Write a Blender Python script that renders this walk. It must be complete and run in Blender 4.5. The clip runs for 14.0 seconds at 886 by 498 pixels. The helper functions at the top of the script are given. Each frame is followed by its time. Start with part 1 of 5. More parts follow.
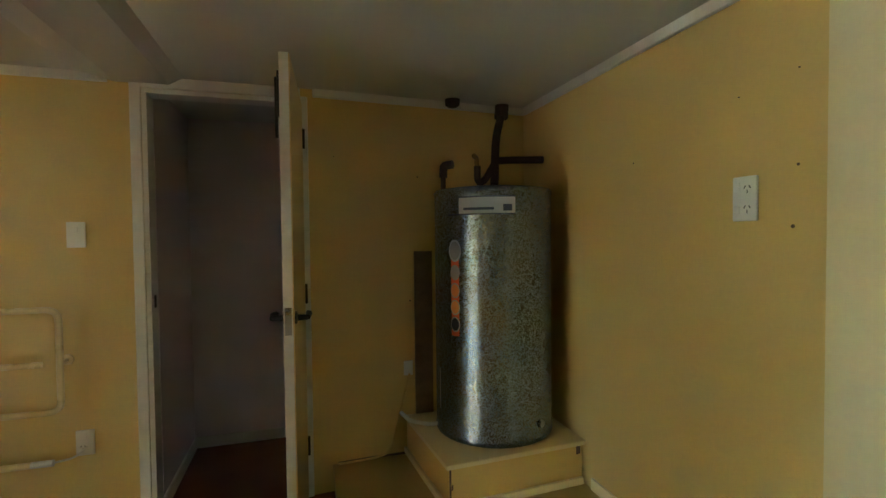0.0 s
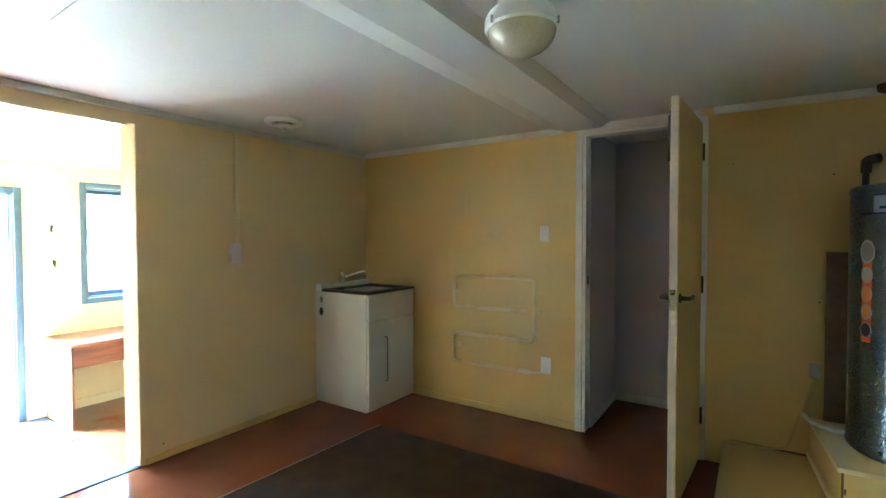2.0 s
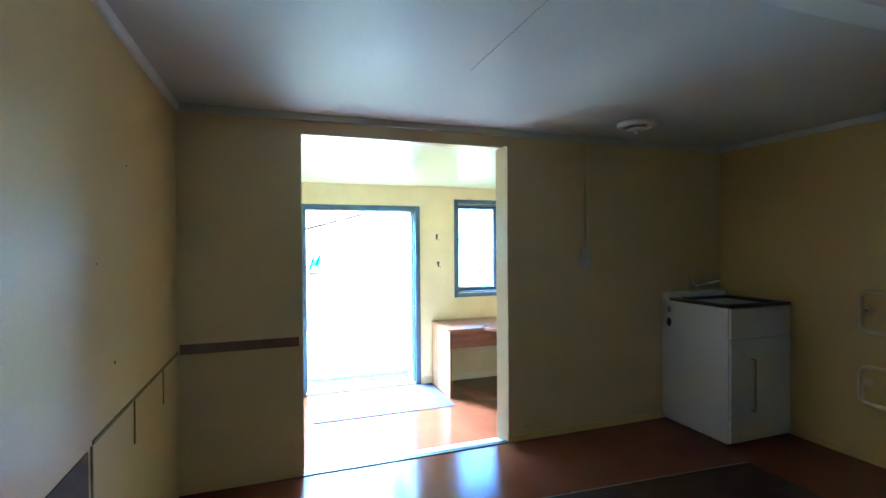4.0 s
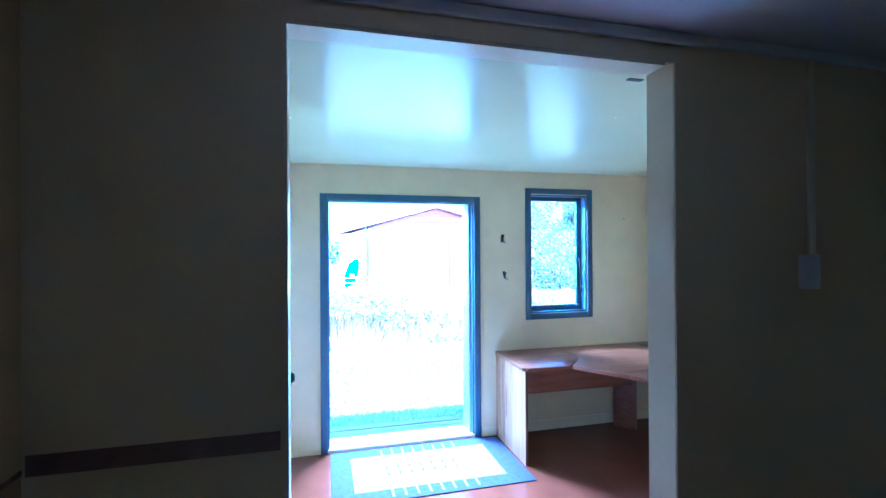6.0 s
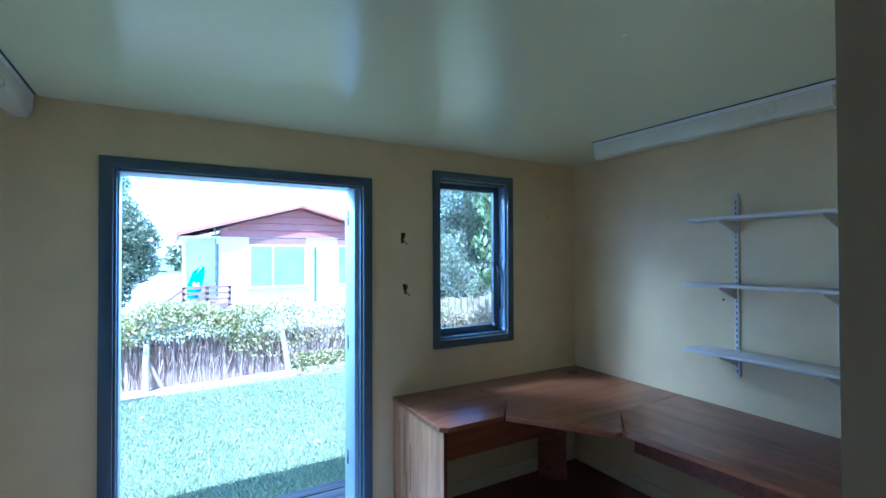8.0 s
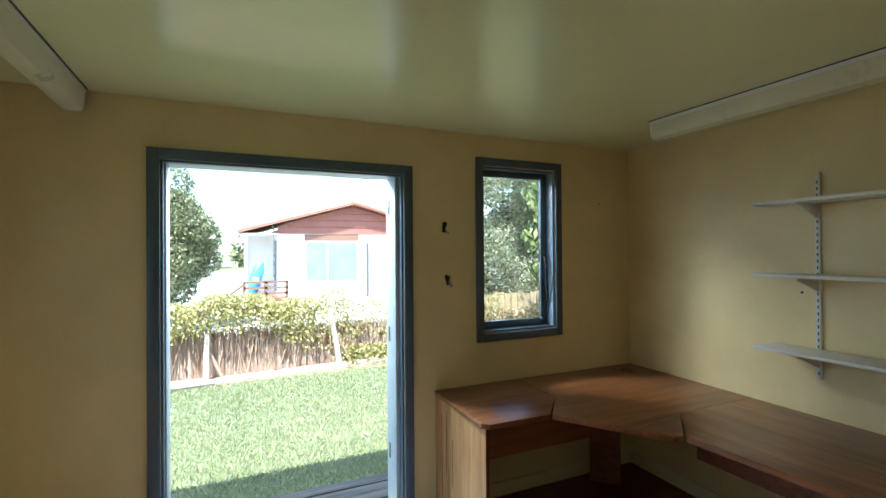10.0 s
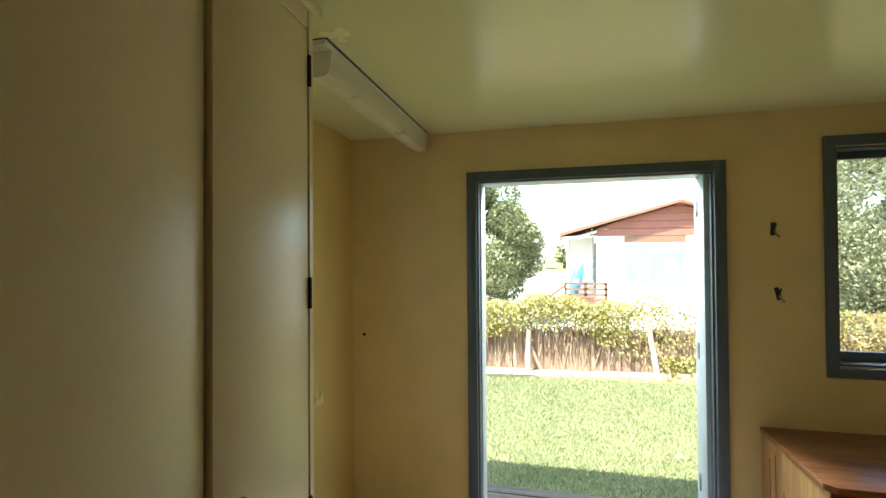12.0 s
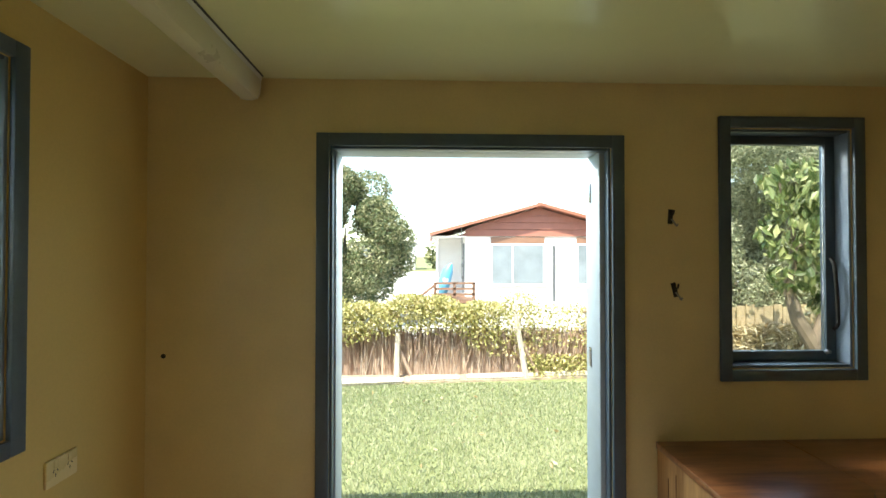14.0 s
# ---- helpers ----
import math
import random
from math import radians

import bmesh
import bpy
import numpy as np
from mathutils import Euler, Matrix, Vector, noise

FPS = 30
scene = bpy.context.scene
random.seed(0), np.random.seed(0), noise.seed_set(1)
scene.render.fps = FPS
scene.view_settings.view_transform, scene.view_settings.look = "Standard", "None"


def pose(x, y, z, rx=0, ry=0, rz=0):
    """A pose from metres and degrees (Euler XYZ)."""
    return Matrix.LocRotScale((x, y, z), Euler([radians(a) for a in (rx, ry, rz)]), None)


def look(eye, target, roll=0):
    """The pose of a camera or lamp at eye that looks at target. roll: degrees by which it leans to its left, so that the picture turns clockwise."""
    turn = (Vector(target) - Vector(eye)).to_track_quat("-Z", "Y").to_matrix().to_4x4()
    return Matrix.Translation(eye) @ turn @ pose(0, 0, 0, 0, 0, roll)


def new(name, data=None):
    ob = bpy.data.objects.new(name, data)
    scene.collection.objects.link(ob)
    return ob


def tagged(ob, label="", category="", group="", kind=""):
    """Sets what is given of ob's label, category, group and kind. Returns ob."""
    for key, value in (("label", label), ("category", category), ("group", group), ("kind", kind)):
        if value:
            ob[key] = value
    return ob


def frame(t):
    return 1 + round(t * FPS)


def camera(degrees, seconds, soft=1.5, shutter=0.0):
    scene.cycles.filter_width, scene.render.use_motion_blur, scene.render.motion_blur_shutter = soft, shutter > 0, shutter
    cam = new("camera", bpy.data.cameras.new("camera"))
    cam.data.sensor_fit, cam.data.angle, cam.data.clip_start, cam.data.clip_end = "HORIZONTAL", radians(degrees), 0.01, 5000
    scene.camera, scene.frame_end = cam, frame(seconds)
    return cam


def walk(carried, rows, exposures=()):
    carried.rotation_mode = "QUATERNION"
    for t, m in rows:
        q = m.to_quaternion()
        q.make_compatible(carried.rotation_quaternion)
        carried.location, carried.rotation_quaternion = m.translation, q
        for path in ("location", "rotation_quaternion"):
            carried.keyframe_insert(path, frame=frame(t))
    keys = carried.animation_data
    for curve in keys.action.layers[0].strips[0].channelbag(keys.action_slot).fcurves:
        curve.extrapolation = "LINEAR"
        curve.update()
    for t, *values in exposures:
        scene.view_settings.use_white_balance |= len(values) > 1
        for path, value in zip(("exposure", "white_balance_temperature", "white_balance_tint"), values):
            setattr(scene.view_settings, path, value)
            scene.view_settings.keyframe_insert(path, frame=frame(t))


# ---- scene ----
cam = camera(87.1, 14.0)
PATH = [
    (0, (0.664, -5.14, 1.336), (2.578, -5.716, 1.279), -0.6),
    (0.5, (0.427, -5.243, 1.347), (2.414, -5.464, 1.273), -0.4),
    (1, (0.22, -5.269, 1.332), (2.214, -5.127, 1.259), -0.2),
    (1.5, (0.085, -5.327, 1.33), (1.996, -4.738, 1.283), -0.1),
    (2, (-0.016, -5.406, 1.333), (1.646, -4.296, 1.282), -0.1),
    (2.5, (-0.091, -5.403, 1.335), (1.269, -3.937, 1.307), -0.1),
    (3, (-0.142, -5.383, 1.346), (0.989, -3.734, 1.353), -0.2),
    (3.5, (-0.192, -5.363, 1.332), (0.7, -3.573, 1.341), -0.2),
    (4, (-0.206, -5.249, 1.331), (0.457, -3.362, 1.311), -0.4),
    (4.2, (-0.202, -5.154, 1.33), (0.407, -3.249, 1.33), -0.4),
    (6.3, (0.081, -3.625, 1.309), (0.542, -1.679, 1.319), -0.3),
    (6.5, (0.134, -3.473, 1.298), (0.547, -1.516, 1.328), -0.3),
    (6.7, (0.186, -3.306, 1.308), (0.557, -1.342, 1.367), -0.3),
    (7, (0.225, -3.072, 1.321), (0.622, -1.112, 1.372), -0.3),
    (7.3, (0.242, -2.855, 1.302), (0.871, -0.958, 1.376), -0.2),
    (7.5, (0.25, -2.739, 1.307), (1.115, -0.937, 1.376), 0.1),
    (7.6, (0.253, -2.706, 1.311), (1.222, -0.957, 1.36), 0.0),
    (9.8, (0.31, -2.616, 1.272), (1.404, -0.941, 1.263), -0.3),
    (10, (0.361, -2.603, 1.268), (1.192, -0.784, 1.28), -0.4),
    (10.6, (0.474, -2.623, 1.291), (0.495, -0.623, 1.31), -0.6),
    (11, (0.486, -2.651, 1.292), (0.136, -0.682, 1.301), -0.6),
    (11.5, (0.492, -2.666, 1.295), (-0.037, -0.737, 1.312), -0.5),
    (12, (0.504, -2.665, 1.297), (0.03, -0.722, 1.325), -0.4),
    (12.5, (0.538, -2.644, 1.294), (0.3, -0.659, 1.335), -0.3),
    (13, (0.543, -2.526, 1.288), (0.53, -0.526, 1.288), -0.1),
    (13.5, (0.482, -2.273, 1.293), (0.559, -0.275, 1.336), 0.1),
    (14, (0.474, -2.035, 1.246), (0.546, -0.037, 1.275), 0.0),
]
walk(cam, [(t, look(eye, target, roll)) for t, eye, target, roll in PATH],
     exposures=[(0.0, 6.45, 5800, 0), (1.0, 6.6, 5400, 0), (2.0, 7.25, 4650, 0), (2.5, 6.9, 4600, 0), (3.0, 5.95, 4350, 0), (4.2, 5.5, 4100, 0),
                (6.4, 4.0, 3200, 16), (7.1, 3.1, 3420, 19), (7.6, 2.65, 3600, 13), (9.8, 2.35, 5600, 3), (11.0, 2.5, 6600, -1), (12.5, 2.45, 7300, -1), (14.0, 2.12, 7100, 1)])

# ---- light ----
SUN_ELEV, SUN_AZ = 60.0, 215.0   # azimuth clockwise from +y
world = bpy.data.worlds.new("sky")
scene.world = world
world.use_nodes = True
wn = world.node_tree
sky = wn.nodes.new("ShaderNodeTexSky")
sky.sky_type = "NISHITA"
sky.sun_disc = False
sky.sun_elevation = radians(SUN_ELEV)
sky.sun_rotation = radians(SUN_AZ)
wn.nodes["Background"].inputs[1].default_value = 0.15
wn.links.new(sky.outputs[0], wn.nodes["Background"].inputs[0])
sun_data = bpy.data.lights.new("sun", "SUN")
sun_data.energy, sun_data.angle, sun_data.color = 3.1, radians(0.5), (1.0, 0.95, 0.88)
sun = new("sun", sun_data)
sd = Vector((math.sin(radians(SUN_AZ)) * math.cos(radians(SUN_ELEV)), math.cos(radians(SUN_AZ)) * math.cos(radians(SUN_ELEV)), math.sin(radians(SUN_ELEV))))
sun.matrix_world = look(sd * 30, (0, 0, 0))


def sky_fill(name, eye, target, w, h, watts):
    """Added unseen lamp standing in for sky light that falls in through an opening."""
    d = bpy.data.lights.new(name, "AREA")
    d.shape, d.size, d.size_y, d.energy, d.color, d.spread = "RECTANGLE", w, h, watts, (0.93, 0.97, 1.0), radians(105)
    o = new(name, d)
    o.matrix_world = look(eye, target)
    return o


# Extra lamp outside, hidden above the door head, to brighten the rooms.
sky_fill("doorway_fill_lamp", (0.68, 1.15, 2.48), (0.64, -1.5, -0.1), 1.1, 0.45, 17)


# ---- materials ----
def mat(name, color, rough=0.6, metal=0.0, vary=0.12, scale=6.0, bump=0.1, fine=120.0, tint=None, spec=0.5, coat=0.0, stain=0.0):
    """Principled surface: colour varied at two scales, a fine relief, uneven gloss."""
    m = bpy.data.materials.new(name)
    m.use_nodes = True
    nt = m.node_tree
    b = nt.nodes["Principled BSDF"]
    L = nt.links.new
    tc = nt.nodes.new("ShaderNodeTexCoord")
    n1 = nt.nodes.new("ShaderNodeTexNoise")
    n1.inputs["Scale"].default_value, n1.inputs["Detail"].default_value = scale, 5
    n2 = nt.nodes.new("ShaderNodeTexNoise")
    n2.inputs["Scale"].default_value, n2.inputs["Detail"].default_value = fine, 3
    L(tc.outputs["Object"], n1.inputs["Vector"])
    L(tc.outputs["Object"], n2.inputs["Vector"])
    r = nt.nodes.new("ShaderNodeValToRGB")
    c2 = tint or tuple(c * (1 - 2 * vary) for c in color)
    r.color_ramp.elements[0].color, r.color_ramp.elements[0].position = (*c2, 1), 0.3
    r.color_ramp.elements[1].color, r.color_ramp.elements[1].position = (*color, 1), 0.62
    mix = nt.nodes.new("ShaderNodeMath")
    mix.operation = "MULTIPLY_ADD"
    mix.inputs[1].default_value, mix.inputs[2].default_value = 0.3, 0.0
    L(n2.outputs[0], mix.inputs[0])
    add = nt.nodes.new("ShaderNodeMath")
    add.operation = "MULTIPLY_ADD"
    add.inputs[1].default_value = 0.7
    L(n1.outputs[0], add.inputs[0])
    L(mix.outputs[0], add.inputs[2])
    L(add.outputs[0], r.inputs[0])
    L(r.outputs[0], b.inputs["Base Color"])
    rr = nt.nodes.new("ShaderNodeMapRange")
    rr.inputs["To Min"].default_value, rr.inputs["To Max"].default_value = max(rough - 0.08, 0.02), min(rough + 0.08, 1)
    L(n1.outputs[0], rr.inputs["Value"])
    L(rr.outputs[0], b.inputs["Roughness"])
    b.inputs["Metallic"].default_value = metal
    b.inputs["Specular IOR Level"].default_value = spec
    b.inputs["Coat Weight"].default_value = coat
    if bump:
        bp = nt.nodes.new("ShaderNodeBump")
        bp.inputs["Strength"].default_value, bp.inputs["Distance"].default_value = bump, 0.004
        L(n2.outputs[0], bp.inputs["Height"])
        L(bp.outputs[0], b.inputs["Normal"])
    return m


def wood(name, dark, light, rough=0.4, scale=(1.2, 14, 14), coat=0.0, axis=0, bump=0.05):
    """Wood with grain stretched along one axis."""
    m = bpy.data.materials.new(name)
    m.use_nodes = True
    nt = m.node_tree
    b = nt.nodes["Principled BSDF"]
    L = nt.links.new
    tc = nt.nodes.new("ShaderNodeTexCoord")
    mp = nt.nodes.new("ShaderNodeMapping")
    s = [scale[1]] * 3
    s[axis] = scale[0]
    mp.inputs["Scale"].default_value = s
    L(tc.outputs["Object"], mp.inputs["Vector"])
    n = nt.nodes.new("ShaderNodeTexNoise")
    n.inputs["Scale"].default_value, n.inputs["Detail"].default_value, n.inputs["Distortion"].default_value = 1.6, 6, 0.6
    L(mp.outputs[0], n.inputs["Vector"])
    n2 = nt.nodes.new("ShaderNodeTexNoise")
    n2.inputs["Scale"].default_value, n2.inputs["Detail"].default_value = 9, 4
    L(mp.outputs[0], n2.inputs["Vector"])
    mx = nt.nodes.new("ShaderNodeMath")
    mx.operation = "MULTIPLY_ADD"
    mx.inputs[1].default_value = 0.35
    L(n2.outputs[0], mx.inputs[0])
    sc = nt.nodes.new("ShaderNodeMath")
    sc.operation = "MULTIPLY"
    sc.inputs[1].default_value = 0.65
    L(n.outputs[0], sc.inputs[0])
    L(sc.outputs[0], mx.inputs[2])
    r = nt.nodes.new("ShaderNodeValToRGB")
    r.color_ramp.elements[0].color, r.color_ramp.elements[0].position = (*dark, 1), 0.36
    r.color_ramp.elements[1].color, r.color_ramp.elements[1].position = (*light, 1), 0.62
    L(mx.outputs[0], r.inputs[0])
    L(r.outputs[0], b.inputs["Base Color"])
    b.inputs["Roughness"].default_value = rough
    b.inputs["Coat Weight"].default_value = coat
    bp = nt.nodes.new("ShaderNodeBump")
    bp.inputs["Strength"].default_value, bp.inputs["Distance"].default_value = bump, 0.003
    L(mx.outputs[0], bp.inputs["Height"])
    L(bp.outputs[0], b.inputs["Normal"])
    return m


def leafy(name, a, b_, c):
    """Leaf colour that differs leaf by leaf, a little light passing through."""
    m = bpy.data.materials.new(name)
    m.use_nodes = True
    nt = m.node_tree
    b = nt.nodes["Principled BSDF"]
    g = nt.nodes.new("ShaderNodeNewGeometry")
    r = nt.nodes.new("ShaderNodeValToRGB")
    r.color_ramp.elements[0].color, r.color_ramp.elements[1].color = (*a, 1), (*c, 1)
    e = r.color_ramp.elements.new(0.55)
    e.color = (*b_, 1)
    nt.links.new(g.outputs["Random Per Island"], r.inputs[0])
    nt.links.new(r.outputs[0], b.inputs["Base Color"])
    b.inputs["Roughness"].default_value = 0.45
    t = nt.nodes.new("ShaderNodeBsdfTranslucent")
    nt.links.new(r.outputs[0], t.inputs[0])
    mx = nt.nodes.new("ShaderNodeMixShader")
    mx.inputs[0].default_value = 0.3
    nt.links.new(b.outputs[0], mx.inputs[1])
    nt.links.new(t.outputs[0], mx.inputs[2])
    nt.links.new(mx.outputs[0], nt.nodes["Material Output"].inputs[0])
    return m


M_YELLOW = mat("yellow_paint", (0.74, 0.54, 0.20), 0.38, vary=0.05, scale=1.5, bump=0.12, fine=90)
# Wall yellow made paler, partly for the glare round the bright opening.
M_GLARE_YELLOW = mat("glare_paled_paint", (0.77, 0.62, 0.33), 0.36, vary=0.05, scale=1.5, bump=0.12, fine=90)
M_CREAM = mat("cream_paint", (0.79, 0.64, 0.34), 0.36, vary=0.06, scale=3.5, bump=0.1, fine=90)
M_CEIL_A = mat("ceiling_paint", (0.66, 0.66, 0.62), 0.52, vary=0.03, scale=1.2, bump=0.05, fine=60, spec=0.25)
# Cream tinted green in the base colour for light bounced off the lawn.
M_CEIL_B = mat("lawn_tinted_ceiling_paint", (0.78, 0.79, 0.47), 0.24, vary=0.02, scale=1.0, bump=0.03, fine=20, spec=0.7)
M_WHITE = mat("white_gloss_paint", (0.78, 0.77, 0.74), 0.35, vary=0.05, scale=5, bump=0.08, fine=60)
M_MAUVE = mat("mauve_paint", (0.72, 0.65, 0.70), 0.5, vary=0.06, scale=2, bump=0.1)
M_BLUE = mat("blue_grey_paint", (0.085, 0.125, 0.17), 0.35, vary=0.1, scale=9, bump=0.12, fine=70)
M_LINO = mat("red_brown_lino", (0.19, 0.06, 0.024), 0.14, vary=0.14, scale=3.5, bump=0.04, fine=200)
M_CARPET = mat("dark_brown_carpet", (0.075, 0.045, 0.03), 0.9, vary=0.2, scale=8, bump=0.5, fine=400, spec=0.1)
M_PLASTIC = mat("white_plastic", (0.8, 0.79, 0.75), 0.3, vary=0.03, bump=0.0)
M_DARK = mat("dark_metal", (0.022, 0.018, 0.015), 0.5, metal=0.1, vary=0.2, bump=0.05)
M_CHROME = mat("chrome", (0.75, 0.75, 0.75), 0.12, metal=1, vary=0.03, bump=0)
M_STEEL = mat("stainless_steel", (0.36, 0.36, 0.36), 0.28, metal=1, vary=0.08, bump=0.02)
M_BASIN = mat("dull_steel", (0.1, 0.1, 0.1), 0.35, metal=0.9, vary=0.1, bump=0.02)
M_BLACK = mat("black_plastic", (0.02, 0.02, 0.02), 0.4, vary=0.2, bump=0.03)
M_CABWHITE = mat("white_melamine", (0.78, 0.78, 0.76), 0.35, vary=0.02, scale=2, bump=0.02)
M_DESK = wood("reddish_wood_laminate", (0.14, 0.045, 0.014), (0.32, 0.125, 0.045), 0.36, (1.0, 9), coat=0.08, axis=0)
M_DESKSIDE = wood("pale_wood_laminate", (0.30, 0.14, 0.05), (0.52, 0.29, 0.12), 0.35, (0.8, 12), axis=2)
M_DESKEDGE = mat("brown_edging", (0.13, 0.045, 0.018), 0.35, vary=0.1, bump=0.03)
M_GRASS = mat("lawn_soil", (0.225, 0.24, 0.13), 0.9, vary=0.3, scale=1.2, bump=0.4, fine=60, tint=(0.135, 0.165, 0.065), spec=0.1)
M_DECK = wood("weathered_deck_timber", (0.028, 0.025, 0.022), (0.11, 0.10, 0.088), 0.8, (0.8, 22), axis=0, bump=0.4)


M_CREAM2 = mat("pale_cream_paint", (0.79, 0.68, 0.42), 0.32, vary=0.04, scale=3, bump=0.1, fine=60)
M_BARE = mat("bare_brown_board", (0.15, 0.085, 0.055), 0.7, vary=0.2, scale=20, bump=0.3)
M_DADO = mat("stripped_brown_paint", (0.28, 0.18, 0.13), 0.6, vary=0.2, scale=14, bump=0.3)
M_BARE2 = mat("grimy_cream_edge", (0.33, 0.26, 0.13), 0.6, vary=0.3, scale=30, bump=0.4)
M_RAIL = mat("cream_enamel", (0.80, 0.65, 0.34), 0.28, vary=0.05, bump=0.02)
M_GREY = mat("grey_plastic", (0.3, 0.3, 0.3), 0.4, vary=0.1, bump=0.02)
M_LAG = mat("brown_lagging", (0.055, 0.03, 0.018), 0.75, vary=0.3, scale=25, bump=0.6, fine=60)
M_BRASS = mat("dull_brass", (0.35, 0.24, 0.09), 0.4, metal=0.9, vary=0.2, scale=40)
M_LABEL = mat("pale_label", (0.46, 0.48, 0.53), 0.35, vary=0.04, bump=0.0)
M_NAVY = mat("navy_print", (0.03, 0.04, 0.09), 0.4, vary=0.1, bump=0.0)
M_ORANGE = mat("orange_red_sticker", (0.80, 0.16, 0.06), 0.35, vary=0.08, bump=0.0)
M_ORANGE2 = mat("orange_sticker", (0.85, 0.36, 0.13), 0.35, vary=0.08, bump=0.0)
M_BOWL = mat("cloudy_glass", (0.62, 0.58, 0.44), 0.12, vary=0.15, scale=9, bump=0.0, coat=0.5)


M_PALEBLUE = mat("pale_blue_paint", (0.43, 0.50, 0.56), 0.45, vary=0.06, scale=8, bump=0.15, fine=60)
# Frame blue lightened to carry the sky light on one reveal.
M_LITBLUE = mat("sky_lit_blue_paint", (0.26, 0.35, 0.47), 0.4, vary=0.08, scale=8, bump=0.1, fine=60)
M_DIFF = mat("milky_plastic", (0.68, 0.64, 0.46), 0.3, vary=0.04, bump=0.0)
M_DESK2 = wood("reddish_wood_laminate_lengthwise", (0.14, 0.045, 0.014), (0.32, 0.125, 0.045), 0.36, (1.0, 9), coat=0.08, axis=1)
M_DESKEDGE2 = wood("dark_reddish_laminate", (0.12, 0.035, 0.012), (0.24, 0.085, 0.03), 0.4, (1.0, 12), axis=0)
M_MAT = mat("purple_grey_matting", (0.13, 0.12, 0.17), 0.9, vary=0.15, scale=40, bump=0.6, fine=300, spec=0.1)
M_MATPALE = mat("pale_matting", (0.55, 0.55, 0.56), 0.9, vary=0.1, scale=40, bump=0.6, fine=300, spec=0.1)
M_DIRT = mat("dry_soil", (0.42, 0.34, 0.25), 0.95, vary=0.25, scale=9, bump=0.8, fine=40, spec=0.1)
M_PALEWOOD = wood("weathered_pale_timber", (0.28, 0.24, 0.19), (0.55, 0.49, 0.40), 0.85, (2.0, 25), axis=2, bump=0.4)
M_PALING = wood("straw_coloured_timber", (0.30, 0.23, 0.13), (0.52, 0.42, 0.26), 0.85, (2.0, 20), axis=2, bump=0.4)
M_CONC = mat("pale_concrete", (0.5, 0.49, 0.46), 0.85, vary=0.1, scale=1.5, bump=0.2)
M_RENDER = mat("white_render", (0.72, 0.71, 0.69), 0.8, vary=0.03, scale=3, bump=0.3, fine=80)
M_BROWNRED = mat("red_brown_boards", (0.30, 0.12, 0.085), 0.6, vary=0.1, scale=4, bump=0.1)
M_BROWNRED2 = mat("brown_panel", (0.24, 0.13, 0.085), 0.6, vary=0.08, scale=4, bump=0.1)
M_ROOF = mat("red_brown_roofing", (0.36, 0.14, 0.09), 0.5, vary=0.12, scale=3, bump=0.1)
M_HPANE = mat("curtained_window_glass", (0.24, 0.28, 0.31), 0.08, vary=0.2, scale=1.0, bump=0.0)
M_DARKGREY = mat("dark_grey_paint", (0.10, 0.11, 0.12), 0.5, vary=0.1)
M_RAILWOOD = mat("brown_stained_timber", (0.20, 0.11, 0.07), 0.7, vary=0.15, scale=10, bump=0.2)
M_KAYAK = mat("blue_plastic", (0.10, 0.36, 0.58), 0.3, vary=0.1, scale=3, bump=0.02)
M_BARK = mat("grey_brown_bark", (0.22, 0.17, 0.12), 0.9, vary=0.3, scale=14, bump=0.9, fine=50)
M_STEM = leafy("dry_stems", (0.36, 0.24, 0.18), (0.50, 0.37, 0.29), (0.64, 0.53, 0.43))
M_BLADE = leafy("grass_blades", (0.17, 0.215, 0.10), (0.255, 0.295, 0.165), (0.42, 0.42, 0.285))
M_DRYLEAF = leafy("dry_leaves", (0.30, 0.22, 0.10), (0.45, 0.38, 0.22), (0.6, 0.55, 0.4))
M_CREEPER = leafy("creeper_leaves", (0.22, 0.23, 0.07), (0.43, 0.40, 0.15), (0.70, 0.60, 0.34))
M_TREELEAF = leafy("dark_tree_leaves", (0.07, 0.10, 0.045), (0.17, 0.20, 0.09), (0.42, 0.39, 0.23))
M_OLIVELEAF = leafy("grey_green_leaves", (0.14, 0.17, 0.095), (0.31, 0.34, 0.205), (0.60, 0.60, 0.42))
M_BIGLEAF = leafy("large_glossy_leaves", (0.06, 0.10, 0.03), (0.17, 0.22, 0.07), (0.48, 0.50, 0.24))


def glass():
    m = bpy.data.materials.new("window_glass")
    m.use_nodes = True
    b = m.node_tree.nodes["Principled BSDF"]
    b.inputs["Transmission Weight"].default_value, b.inputs["Roughness"].default_value, b.inputs["IOR"].default_value = 1.0, 0.0, 1.45
    return m


M_GLASS = glass()


